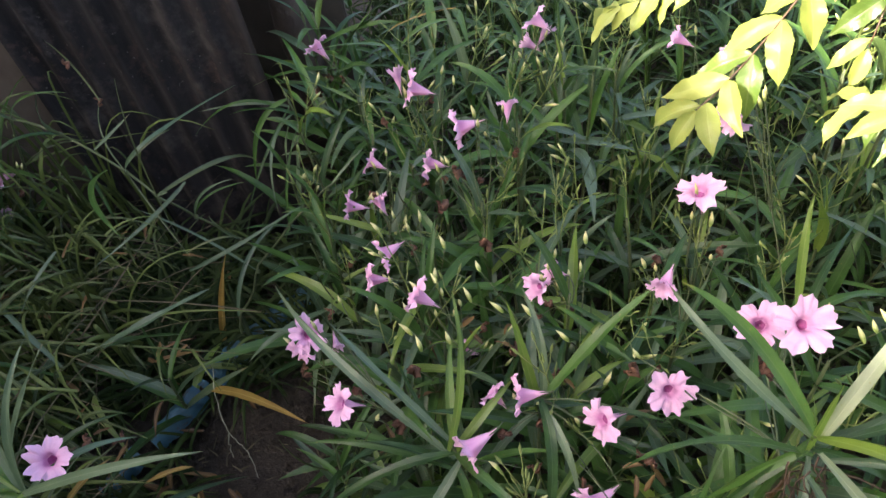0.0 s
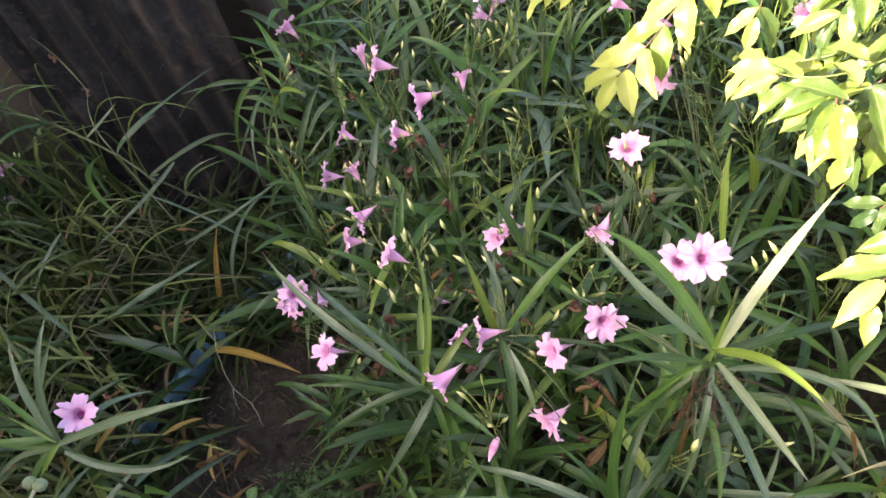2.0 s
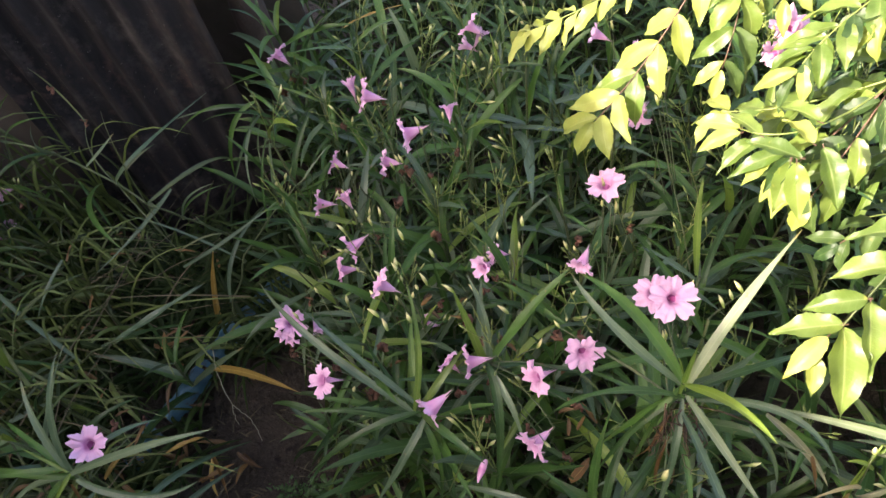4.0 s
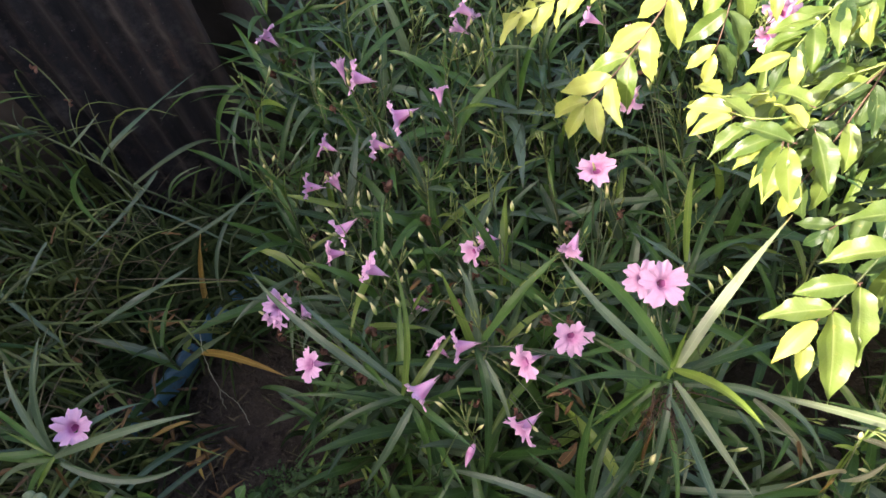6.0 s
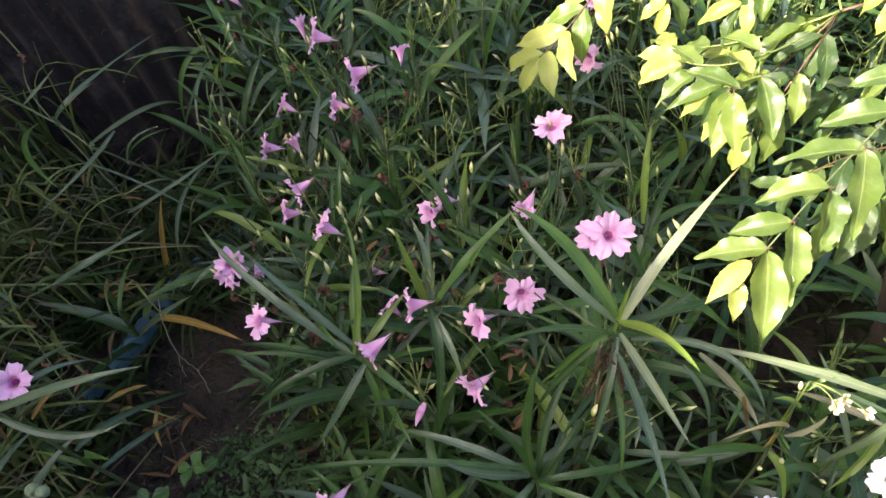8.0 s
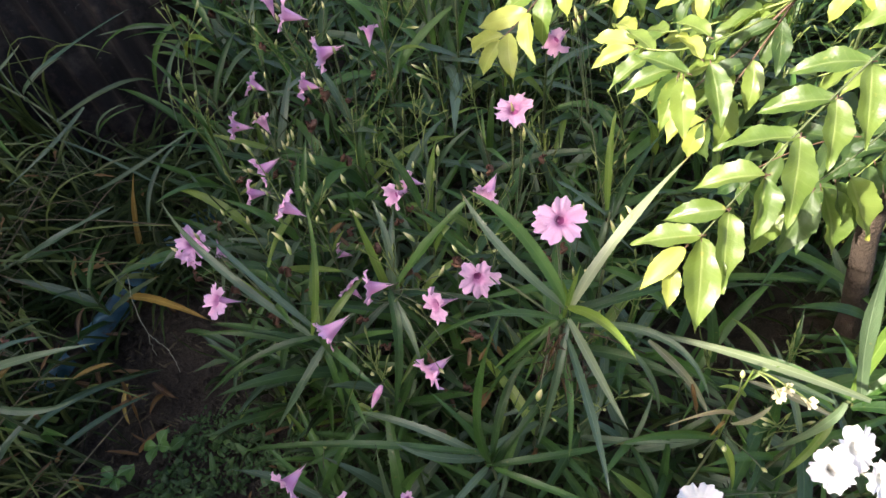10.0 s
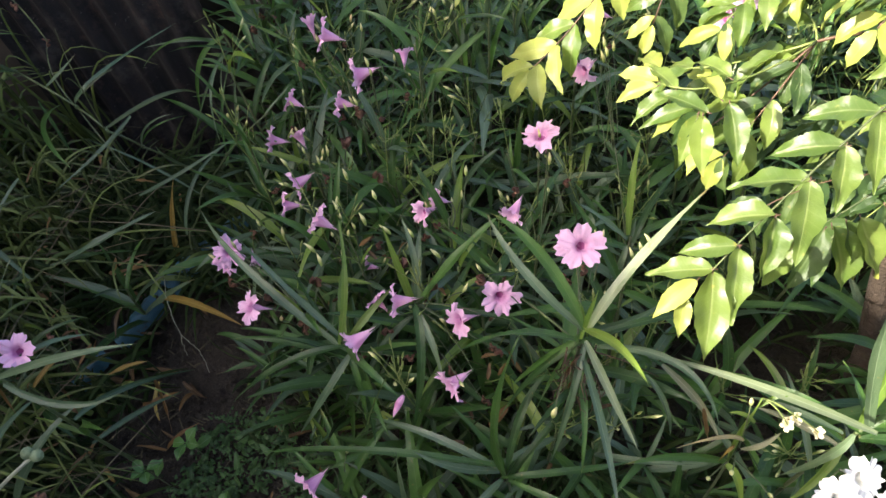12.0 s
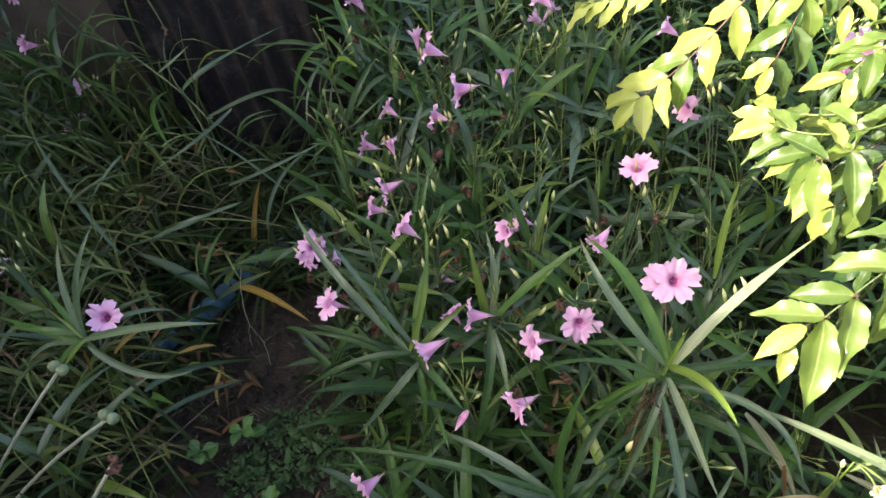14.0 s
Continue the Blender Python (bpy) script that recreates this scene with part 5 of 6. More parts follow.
# leafy plants before the boards, and beside the gap in the shed wall
for k, (x, y, h) in enumerate(((-1.20, 0.98, 0.52), (-1.30, 1.06, 0.58), (-1.14, 0.90, 0.44), (-1.36, 0.94, 0.54), (-1.24, 1.14, 0.60), (-1.45, 1.10, 0.56), (-1.28, 0.82, 0.46), (-1.12, 1.10, 0.50), (-1.20, 0.72, 0.40))):
    ruellia(x, y, h, (), (), 0, 0, 7, 2900 + k, reach=0.19, low=0.25, greyed=0.35, group="plants among the grass")
for k, (x, y, h) in enumerate(((-0.37, 1.16, 0.46), (-0.36, 1.30, 0.58))):
    ruellia(x, y, h, (), (), 0, 0, 6, 2950 + k, reach=0.20, low=0.3, greyed=0.3, group="plants among the grass")
# scattered plants among the grass
for x, y, h in ((-0.95, 0.62, 0.34), (-1.15, 0.75, 0.36), (-1.30, 0.92, 0.36), (-0.72, 0.16, 0.40), (-0.88, 0.22, 0.38), (-1.02, 0.36, 0.36), (-0.95, 0.05, 0.36), (-0.62, 0.05, 0.30), (-1.12, 0.16, 0.38), (-0.66, 0.66, 0.20), (-0.42, 1.02, 0.40), (-0.37, 0.87, 0.33), (-0.34, 0.75, 0.28), (-0.40, 1.36, 0.55), (-0.34, 1.55, 0.6), (-0.56, 1.75, 0.6), (-0.3, 0.93, 0.34)):
    ruellia(x, y, h, (), (), 0, 0, 5, 3000 + int(x * 100) + int(y * 1000), reach=0.17, low=0.2, greyed=0.5, group="plants among the grass")


# ---------------------------------------------------------------- grass, weeds and litter
def tangle(name, label, category, spots, mat_, n=5):
    """Many bent blades in one mesh. spots: root, middle and tip of each."""
    verts, faces, uvs = [], [], []
    for a, b, c, w in spots:
        base = len(verts)
        for i in range(n + 1):
            s = i / n
            p = bezier(a, b, c, s)
            d = (bezier(a, b, c, min(1, s + 0.1)) - bezier(a, b, c, max(0, s - 0.1)))
            across = d.cross(Vector((0.3, -0.5, 0.8)))
            across = across.normalized() if across.length > 1e-6 else Vector((1, 0, 0))
            ww = w * (0.5 * (1 - s) ** 0.6 + 0.04)
            lift = d.cross(across).normalized() * ww * 0.35
            verts += [p - across * ww, p - lift, p + across * ww]
            uvs += [(0, s), (0.5, s), (1, s)]
        for i in range(n):
            q = base + i * 3
            faces += [(q, q + 1, q + 4, q + 3), (q + 1, q + 2, q + 5, q + 4)]
    ob = new(name, mesh_of(name, verts, faces, mat_, uvs))
    return tagged(ob, label, category, kind="stuff")


def grass_zone(x, y):
    """Thickness of the grass, 0 to 1."""
    if y > 1.27 or x < -1.95:
        return 0.0
    right = (-0.62 if y > 0.42 else -0.66) + 0.10 * noise.noise((x * 4, y * 4, 0)) if y < 0.75 else -0.44 - 0.35 * (y - 0.75)
    if x > right:
        return 0.0
    if y > 1.0 and x > -1.02:
        return 0.0
    if y > 0.86 and x > -0.85:
        return 0.03
    if abs((x + 0.66) * 0.80 - (y - 0.76) * 0.62) < 0.075 and y > 0.5:
        return 0.06
    return 1.0 if x < right - 0.12 else 0.5


r3 = random.Random(5)
blades, stalks, tall_grass = [], [], []
while len(blades) < 850:
    x, y = r3.uniform(-1.95, -0.4), r3.uniform(-0.15, 1.27)
    if r3.random() > grass_zone(x, y):
        continue
    ang, length = r3.uniform(0, 6.28), r3.uniform(0.15, 0.46)
    out = Vector((math.cos(ang), math.sin(ang) * 0.6 - 0.15, 0)) * length * r3.uniform(0.4, 1.0)
    root = Vector((x, y, r3.uniform(0.0, 0.12)))
    high = length * r3.uniform(0.35, 1.0)
    tip = root + out + Vector((0, 0, high * r3.uniform(0.1, 0.95)))
    if tip.y > 1.28:
        tip.y = 1.28 - r3.uniform(0, 0.1)
    blades.append((root, root + out * 0.35 + Vector((0, 0, high)), tip, r3.uniform(0.013, 0.020) if r3.random() < 0.12 else r3.uniform(0.005, 0.012)))
while len(stalks) < 450:
    x, y = r3.uniform(-1.9, -0.4), r3.uniform(-0.1, 1.22)
    if r3.random() > grass_zone(x, y):
        continue
    ang = r3.gauss(0.2, 0.7) + (math.pi if r3.random() < 0.5 else 0)
    length = r3.uniform(0.12, 0.42)
    root = Vector((x, y, r3.uniform(0.02, 0.26)))
    tip = root + Vector((math.cos(ang), math.sin(ang), r3.uniform(-0.2, 0.35))) * length
    tip.y, tip.z = min(tip.y, 1.27), max(tip.z, 0.01)
    tip.x = min(tip.x, -0.30)
    stalks.append((root, (root + tip) / 2 + Vector((r3.uniform(-0.04, 0.04), r3.uniform(-0.04, 0.04), r3.uniform(0, 0.09))), tip, r3.uniform(0.0018, 0.0038)))
# jointed runners with a narrow blade at each joint
runners = []
while len(runners) < 420:
    x, y = r3.uniform(-1.8, -0.55), r3.uniform(0.0, 1.2)
    if r3.random() > grass_zone(x, y):
        continue
    ang = r3.gauss(-0.35, 0.5) + (math.pi if r3.random() < 0.3 else 0)
    length = r3.uniform(0.25, 0.6)
    root = Vector((x, y, r3.uniform(0.10, 0.34)))
    tip = root + Vector((math.cos(ang), math.sin(ang), r3.uniform(-0.3, 0.3))) * length
    tip.x, tip.y, tip.z = min(tip.x, -0.36), min(tip.y, 1.25), max(tip.z, 0.03)
    mid = (root + tip) / 2 + Vector((0, 0, r3.uniform(0, 0.1)))
    runners.append((root, mid, tip, 0.005))
    for k in range(r3.randint(3, 6)):
        p = bezier(root, mid, tip, (k + 1) / 7)
        a = ang + r3.choice((-1, 1)) * r3.uniform(0.4, 1.2)
        reach = r3.uniform(0.07, 0.17)
        out = Vector((math.cos(a), math.sin(a), r3.uniform(0.0, 0.8))) * reach
        end = p + out + Vector((0, 0, -0.02))
        end.y = min(end.y, 1.27)
        runners.append((p, p + out * 0.5 + Vector((0, 0, 0.03)), end, r3.uniform(0.005, 0.009)))
tangle("runner_grass", "jointed creeping grass runners with narrow blades", "grass", runners, GRASS, 8)
# Dark blades put the deep shade near the soil and wall into their colour.
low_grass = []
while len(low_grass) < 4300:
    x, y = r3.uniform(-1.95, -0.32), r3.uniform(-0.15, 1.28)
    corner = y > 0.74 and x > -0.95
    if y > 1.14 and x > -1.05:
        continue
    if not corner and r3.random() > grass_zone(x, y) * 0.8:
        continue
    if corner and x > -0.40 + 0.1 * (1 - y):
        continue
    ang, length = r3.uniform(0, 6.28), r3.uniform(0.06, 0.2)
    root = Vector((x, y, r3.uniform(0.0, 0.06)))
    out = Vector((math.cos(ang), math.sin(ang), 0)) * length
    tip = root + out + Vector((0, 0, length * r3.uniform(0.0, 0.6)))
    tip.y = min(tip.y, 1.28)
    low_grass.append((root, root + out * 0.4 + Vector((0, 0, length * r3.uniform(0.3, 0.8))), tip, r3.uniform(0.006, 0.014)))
tangle("low_grass", "matted grass close to the soil, darkened as if in shade", "grass", low_grass, UNDER_SHADE)
# taller grass in front of the boards
while len(tall_grass) < 330:
    x, y = r3.uniform(-1.9, -0.86), r3.uniform(0.55, 1.24)
    ang, length = r3.uniform(0, 6.28), r3.uniform(0.3, 0.62)
    root = Vector((x, y, r3.uniform(0.0, 0.1)))
    out = Vector((math.cos(ang), math.sin(ang) * 0.7 - 0.1, 0)) * length * r3.uniform(0.15, 0.65)
    high = length * r3.uniform(0.7, 1.15)
    tip = root + out + Vector((0, 0, high * r3.uniform(0.6, 1.0)))
    tip.y = min(tip.y, 1.28)
    tall_grass.append((root, root + out * 0.3 + Vector((0, 0, high)), tip, r3.uniform(0.005, 0.010)))
tangle("tall_grass", "tall arching grass in front of dark boards", "grass", tall_grass, GRASS, 10)
tangle("grass", "tangled olive-green grass beside the bare soil", "grass", blades, GRASS, 9)
tangle("dry_grass", "dry straw-coloured grass stalks among the green grass", "grass", stalks, STRAW, 8)

# low undergrowth below the flowering plants, coloured dark to paint shade into the gaps
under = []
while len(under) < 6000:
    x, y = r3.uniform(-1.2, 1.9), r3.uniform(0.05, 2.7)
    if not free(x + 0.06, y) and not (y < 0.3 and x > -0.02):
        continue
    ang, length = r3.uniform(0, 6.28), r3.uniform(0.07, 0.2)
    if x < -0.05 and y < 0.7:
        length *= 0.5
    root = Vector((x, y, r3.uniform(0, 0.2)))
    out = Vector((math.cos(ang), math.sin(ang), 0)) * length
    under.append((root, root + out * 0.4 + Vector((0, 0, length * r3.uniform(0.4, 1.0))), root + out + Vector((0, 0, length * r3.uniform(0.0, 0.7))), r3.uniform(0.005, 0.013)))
tangle("undergrowth", "dense low leaves below the flowering plants, darkened as if in shade", "undergrowth", under, UNDER_SHADE, 6)
sticks = []
while len(sticks) < 1500:
    x, y = r3.uniform(-0.35, 1.9), r3.uniform(0.25, 2.5)
    if not free(x, y):
        continue
    root = Vector((x, y, r3.uniform(0.25, 0.42)))
    tip = root + Vector((r3.uniform(-0.06, 0.06), r3.uniform(-0.06, 0.06), r3.uniform(0.06, 0.16)))
    sticks.append((root, (root + tip) / 2 + Vector((r3.uniform(-0.015, 0.015), r3.uniform(-0.015, 0.015), 0)), tip, r3.uniform(0.0018, 0.0032)))
tangle("flower_stalks", "thin green flower stalks rising from the bed", "stalks", sticks, GRASS)

# small round-leaved weeds on the soil
creep = []
while len(creep) < 8500:
    x, y = r3.uniform(-0.66, 0.30), r3.uniform(-0.12, 0.42)
    patch = 0.75 * noise.noise((x * 17, y * 17, 5)) + 0.8 * noise.noise((x * 6, y * 6, 2)) + 0.34 - 1.6 * max(0.0, y - 0.32) - 3.0 * max(0.0, -0.42 - x)
    if patch < r3.uniform(0.0, 0.35):
        continue
    ang, length = r3.uniform(0, 6.28), r3.uniform(0.005, 0.014) * (1.0 if r3.random() < 0.86 else r3.uniform(1.5, 2.6))
    root = Vector((x, y, r3.uniform(0.004, 0.05) * r3.uniform(0.3, 1.6)))
    out = Vector((math.cos(ang), math.sin(ang), 0)) * length
    creep.append((root, root + out * 0.5 + Vector((0, 0, length * 0.5)), root + out + Vector((0, 0, length * r3.uniform(-0.1, 0.6))), length * r3.uniform(0.35, 0.75)))
tangle("creeping_weeds", "small green creeping weeds on the damp soil", "weeds", creep, WEED, 3)


def rounded(s):
    """Half-width of a blunt oval leaf on a short stalk."""
    return 0.08 if s < 0.1 else max(0.0, math.sin(math.pi * ((s - 0.1) / 0.9) ** 1.05)) ** 0.95


def seedling(x, y, h, size, seed, mat_=SEEDLING):
    """A small weed: a short stem with whorls of oval leaves."""
    r = random.Random(seed)
    s = thing("weed", (x, y, 0), "small green weed with oval leaves on the soil", "weed", "weeds on the soil")
    rod("stem", [Vector((0, 0, -0.005)), Vector((0.003, 0, h * 0.5)), Vector((0, 0.003, h))], 0.0016, 0.0012, STEM, s)
    for k in range(6):
        a = k * 1.57 + (0.8 if k > 3 else 0) + r.uniform(-0.25, 0.25) + seed
        z = h * (1.0 if k < 4 else 0.6)
        pts = arch(size * r.uniform(0.6, 1.15), r.uniform(0.1, 0.7), r.uniform(0.4, 1.1), 10, r.uniform(-0.3, 0.3))
        pts = [Matrix.Rotation(a, 3, "Z") @ p + Vector((0, 0, z)) for p in pts]
        v, f, uv = blade(pts, size * 0.52, Vector((0, 0, 1)), 0.32, rounded, 0.06, seed + k, r.uniform(-0.4, 0.4))
        piece("leaf", mesh_of("leaf", v, f, mat_, uv), s)


for k, (x, y, h, size) in enumerate(((-0.485, 0.332, 0.11, 0.046), (-0.545, 0.268, 0.14, 0.040), (-0.40, 0.22, 0.07, 0.03), (-0.30, 0.14, 0.06, 0.03), (-0.22, 0.26, 0.06, 0.028), (-0.46, 0.12, 0.08, 0.034), (-0.16, 0.40, 0.08, 0.03), (-0.12, 0.30, 0.07, 0.026), (-0.25, 0.05, 0.09, 0.045), (-0.36, 0.09, 0.06, 0.03), (-0.05, 0.20, 0.08, 0.03), (-0.387, 0.191, 0.10, 0.042), (-0.276, 0.171, 0.12, 0.052))):
    seedling(x, y, h, size, 50 + k)
seedling(0.10, 0.11, 0.33, 0.05, 70, GREY_LEAF)


def litter(a, b, width, mat_, lift, seed, label, name="dry_leaf"):
    o = Vector(a)
    t = thing(name, o, label, "leaf", "fallen leaves")
    set_leaf(t, (0, 0, 0), Vector(b) - o, width, mat_, lift, seed, "leaf_blade", 0.4)


litter((-0.579, 0.646, 0.17), (-0.349, 0.529, 0.24), 0.022, YELLOW, 0.06, 1, "long dry orange-brown leaf leaning over the soil")
litter((-0.70, 0.70, 0.20), (-0.60, 0.72, 0.20), 0.014, DRY, 0.05, 3, "short dry orange leaf in the grass")
litter((-0.224, 1.400, 0.46), (-0.059, 1.350, 0.53), 0.015, YELLOW, 0.15, 4, "dry orange leaf hanging among the stems")
litter((-0.563, 0.458, 0.16), (-0.570, 0.385, 0.02), 0.013, DRY, 0.05, 5, "narrow dry orange leaf hanging to the soil")
litter((-0.641, 0.451, 0.20), (-0.549, 0.468, 0.22), 0.013, YELLOW, 0.08, 6, "dry yellow leaf below a green plant")
litter((-0.661, 0.519, 0.100), (-0.663, 0.490, 0.070), 0.013, DRY, 0.08, 30, "narrow withered orange leaf among the weeds")
litter((-0.596, 0.484, 0.080), (-0.587, 0.401, 0.050), 0.013, YELLOW, 0.08, 31, "narrow withered orange leaf among the weeds")
litter((-0.561, 0.500, 0.040), (-0.510, 0.469, 0.010), 0.013, DRY, 0.08, 32, "narrow withered orange leaf among the weeds")
litter((-0.616, 0.426, 0.080), (-0.560, 0.471, 0.050), 0.013, DRY, 0.08, 33, "narrow withered orange leaf among the weeds")
litter((-0.644, 0.282, 0.120), (-0.624, 0.253, 0.090), 0.013, YELLOW, 0.08, 34, "narrow withered orange leaf among the weeds")
litter((-0.725, 0.398, 0.200), (-0.697, 0.376, 0.170), 0.013, DRY, 0.08, 35, "narrow withered orange leaf among the weeds")
litter((-0.681, 0.469, 0.080), (-0.673, 0.507, 0.050), 0.013, DRY, 0.08, 36, "narrow withered orange leaf among the weeds")
litter((-0.557, 0.503, 0.015), (-0.505, 0.462, 0.03), 0.018, DRY, 0.25, 7, "curled brown leaf on the soil")
litter((-0.540, 0.480, 0.015), (-0.560, 0.430, 0.03), 0.014, DRY, 0.3, 8, "curled brown leaf on the soil")
litter((-0.304, 0.362, 0.03), (-0.219, 0.374, 0.05), 0.014, DRY, 0.12, 9, "dry brown leaf on the soil")
r4 = random.Random(8)
for k in range(34):
    x, y = r4.uniform(-0.85, -0.1), r4.uniform(0.05, 0.75)
    a, ln = r4.uniform(0, 6.28), r4.uniform(0.03, 0.09)
    z = 0.012 + (0.06 * r4.random() if x < -0.6 else 0.0)
    litter((x, y, z), (x + ln * math.cos(a), y + ln * math.sin(a), z + r4.uniform(0.0, 0.03)), r4.uniform(0.008, 0.018), DRY, 0.15, 60 + k, "small curled brown leaf on the ground")
for k, (x, y, z) in enumerate(((-0.14, 0.50, 0.36), (-0.10, 0.55, 0.38), (0.06, 0.50, 0.36), (0.10, 0.45, 0.38), (-0.17, 0.44, 0.33), (0.02, 0.60, 0.40), (0.16, 0.42, 0.42), (0.21, 0.36, 0.34), (-0.05, 0.62, 0.40), (0.33, 0.30, 0.30), (0.12, 0.30, 0.28), (0.25, 0.22, 0.28))):
    a = k * 2.1
    litter((x, y, z), (x + 0.038 * math.cos(a), y + 0.038 * math.sin(a), z + 0.02), 0.010, DRY, 0.35, 160 + k, "withered brown leaf caught among the stems")

for k in range(55):
    x, y, z = r4.uniform(-1.3, -0.62), r4.uniform(0.25, 1.0), r4.uniform(0.12, 0.30)
    a, ln = r4.uniform(0, 6.28), r4.uniform(0.03, 0.08)
    litter((x, y, z), (x + ln * math.cos(a), y + ln * math.sin(a), z + r4.uniform(-0.03, 0.02)), r4.uniform(0.006, 0.013), DRY, 0.12, 260 + k, "small withered brown leaf caught in the grass")

for k, (x, y, z) in enumerate(((-0.061, 0.554, 0.47), (0.013, 0.521, 0.46), (0.078, 0.465, 0.46), (0.154, 0.315, 0.42), (-0.161, 0.408, 0.40), (0.145, 0.353, 0.42), (-0.03, 0.53, 0.46), (0.04, 0.49, 0.45), (0.17, 0.33, 0.40), (0.109, 0.235, 0.35))):
    a = k * 2.4 + 0.5
    litter((x, y, z), (x + 0.026 * math.cos(a), y + 0.026 * math.sin(a), z + 0.010), 0.009, DRY, 0.25, 360 + k, "withered reddish-brown leaf caught among the stems")
litter((0.150, 0.275, 0.32), (0.186, 0.302, 0.35), 0.020, DRY, 0.12, 380, "broad withered orange leaf among green leaves")

# a thin forked twig over the soil
twig = thing("twig", (-0.56, 0.58, 0.0), "thin dry forked twig over the soil", "twig")
for k, pts in enumerate((((-0.012, 0.095, 0.205), (-0.020, 0.045, 0.150), (0.004, 0.006, 0.105)), ((0.004, 0.006, 0.105), (0.012, 0.0, 0.08), (0.026, -0.008, 0.055)), ((0.004, 0.006, 0.105), (-0.008, 0.002, 0.08), (-0.010, -0.010, 0.03)), ((0.026, -0.008, 0.055), (0.034, -0.02, 0.03), (0.040, -0.045, 0.004)))):
    line = [bezier(Vector(pts[0]), Vector(pts[1]), Vector(pts[2]), i / 8) for i in range(9)]
    line = [p + Vector((noise.noise((i * 0.9, k, 0)), noise.noise((i * 0.9, k, 5)), 0)) * (0.004 if 0 < i < 8 else 0) for i, p in enumerate(line)]
    rod("stick", line, 0.0011, 0.0008, PALE_STEM, twig, 5)


def crumbs():
    """Short bits of dry stalk scattered on the soil."""
    r = random.Random(41)
    spots = []
    for k in range(320):
        x, y, a, ln = r.uniform(-0.72, 0.0), r.uniform(0.15, 0.8), r.uniform(0, 6.28), r.uniform(0.008, 0.05)
        p = Vector((x, y, soil_height(x, y) + 0.005))
        d = Vector((math.cos(a), math.sin(a), r.uniform(0, 0.15))) * ln
        spots.append((p, p + d * 0.5 + Vector((0, 0, 0.004)), p + d, r.uniform(0.0015, 0.004)))
    tangle("plant_crumbs", "bits of dry stalk scattered on the soil", "litter", spots, STRAW, 3)


crumbs()


def plastic_strip():
    """A torn, crumpled strip of plastic lying on the soil."""
    way = [Vector((-0.45, 0.98, 0.05)), Vector((-0.575, 0.835, 0.065)), Vector((-0.66, 0.685, 0.07)), Vector((-0.82, 0.50, 0.03))]
    verts, faces = [], []
    rows, cols = 70, 12
    for layer in (0, 1):
        for i in range(rows + 1):
            s = i / rows * 3
            k = min(2, int(s))
            p = way[k].lerp(way[k + 1], s - k)
            d = (way[k + 1] - way[k]).normalized()
            across = d.cross(Vector((0, 0, 1))).normalized()
            w = 0.026 + 0.024 * noise.noise((i * 0.16, 3, 0)) + 0.008 * noise.noise((i * 0.8, 6, 0))
            for j in range(cols + 1):
                u = j / cols * 2 - 1
                fold = 0.030 * (1 - u * u) + 0.016 * noise.noise((i * 0.22, j * 0.45, 5)) + 0.008 * noise.noise((i * 0.7, j * 0.9, 8))
                verts.append(p + across * (u * w + 0.006 * noise.noise((i * 0.4, u, 1))) + Vector((0, 0, fold - layer * 0.0015)))
    n = (rows + 1) * (cols + 1)
    for layer in (0, 1):
        for i in range(rows):
            if i in (18, 19, 24, 25, 26, 40, 41, 44, 58, 59, 60):
                continue
            for j in range(cols):
                a = layer * n + i * (cols + 1) + j
                q = (a, a + 1, a + cols + 2, a + cols + 1)
                faces.append(q if layer == 0 else q[::-1])
    return tagged(new("plastic_strip", mesh_of("plastic_strip", verts, faces, BLUE)), "torn faded blue plastic strip half buried in grass", "plastic scrap")


plastic_strip()


# clods on the bare soil
def clods():
    verts, faces = [], []
    r = random.Random(21)
    for k in range(900):
        x, y, q = r.uniform(-0.7, 0.0), r.uniform(0.1, 0.75), r.uniform(0.002, 0.013) * r.uniform(0.5, 1.1)
        base = len(verts)
        bm = bmesh.new()
        bmesh.ops.create_icosphere(bm, subdivisions=1, radius=q)
        for v in bm.verts:
            v.co *= r.uniform(0.7, 1.25)
            v.co.z *= 0.7
        bm.verts.ensure_lookup_table()
        verts += [(v.co.x + x, v.co.y + y, v.co.z + soil_height(x, y) + q * 0.3) for v in bm.verts]
        faces += [tuple(base + v.index for v in f.verts) for f in bm.faces]
        bm.free()
    tagged(new("soil_clods", mesh_of("soil_clods", verts, faces, SOIL)), "small crumbly clods of brown soil", "soil", kind="stuff")


clods()


# long weed stalks in front of the shed wall
def stalk_weed(points, leaves, seed, label):
    """A jointed stalk with narrow leaves at its joints. leaves: place along the stalk, tip, width."""
    o = Vector(points[0])
    s = thing("weed_stalk", (o.x, o.y, 0), label, "weed", "weed stalks by the wall")
    o.z = 0
    a, b, c = (Vector(q) - o for q in points)
    rod("stem", [bezier(a, b, c, i / 15) + Vector((0.006 * math.sin(i * 1.3), 0, 0.006 * math.cos(i * 1.7))) for i in range(16)], 0.0026, 0.0018, STEM, s, 7)
    for k, (t, tip, w) in enumerate(leaves):
        base = bezier(a, b, c, t)
        piece("joint", spindle_mesh("joint", 0.012, 0.0045, STEM), s, Matrix.Translation(base - Vector((0, 0, 0.005))))
        set_leaf(s, base, Vector(tip) - o, w, LEAF if k % 2 else GREY_LEAF, 0.12, seed + k)


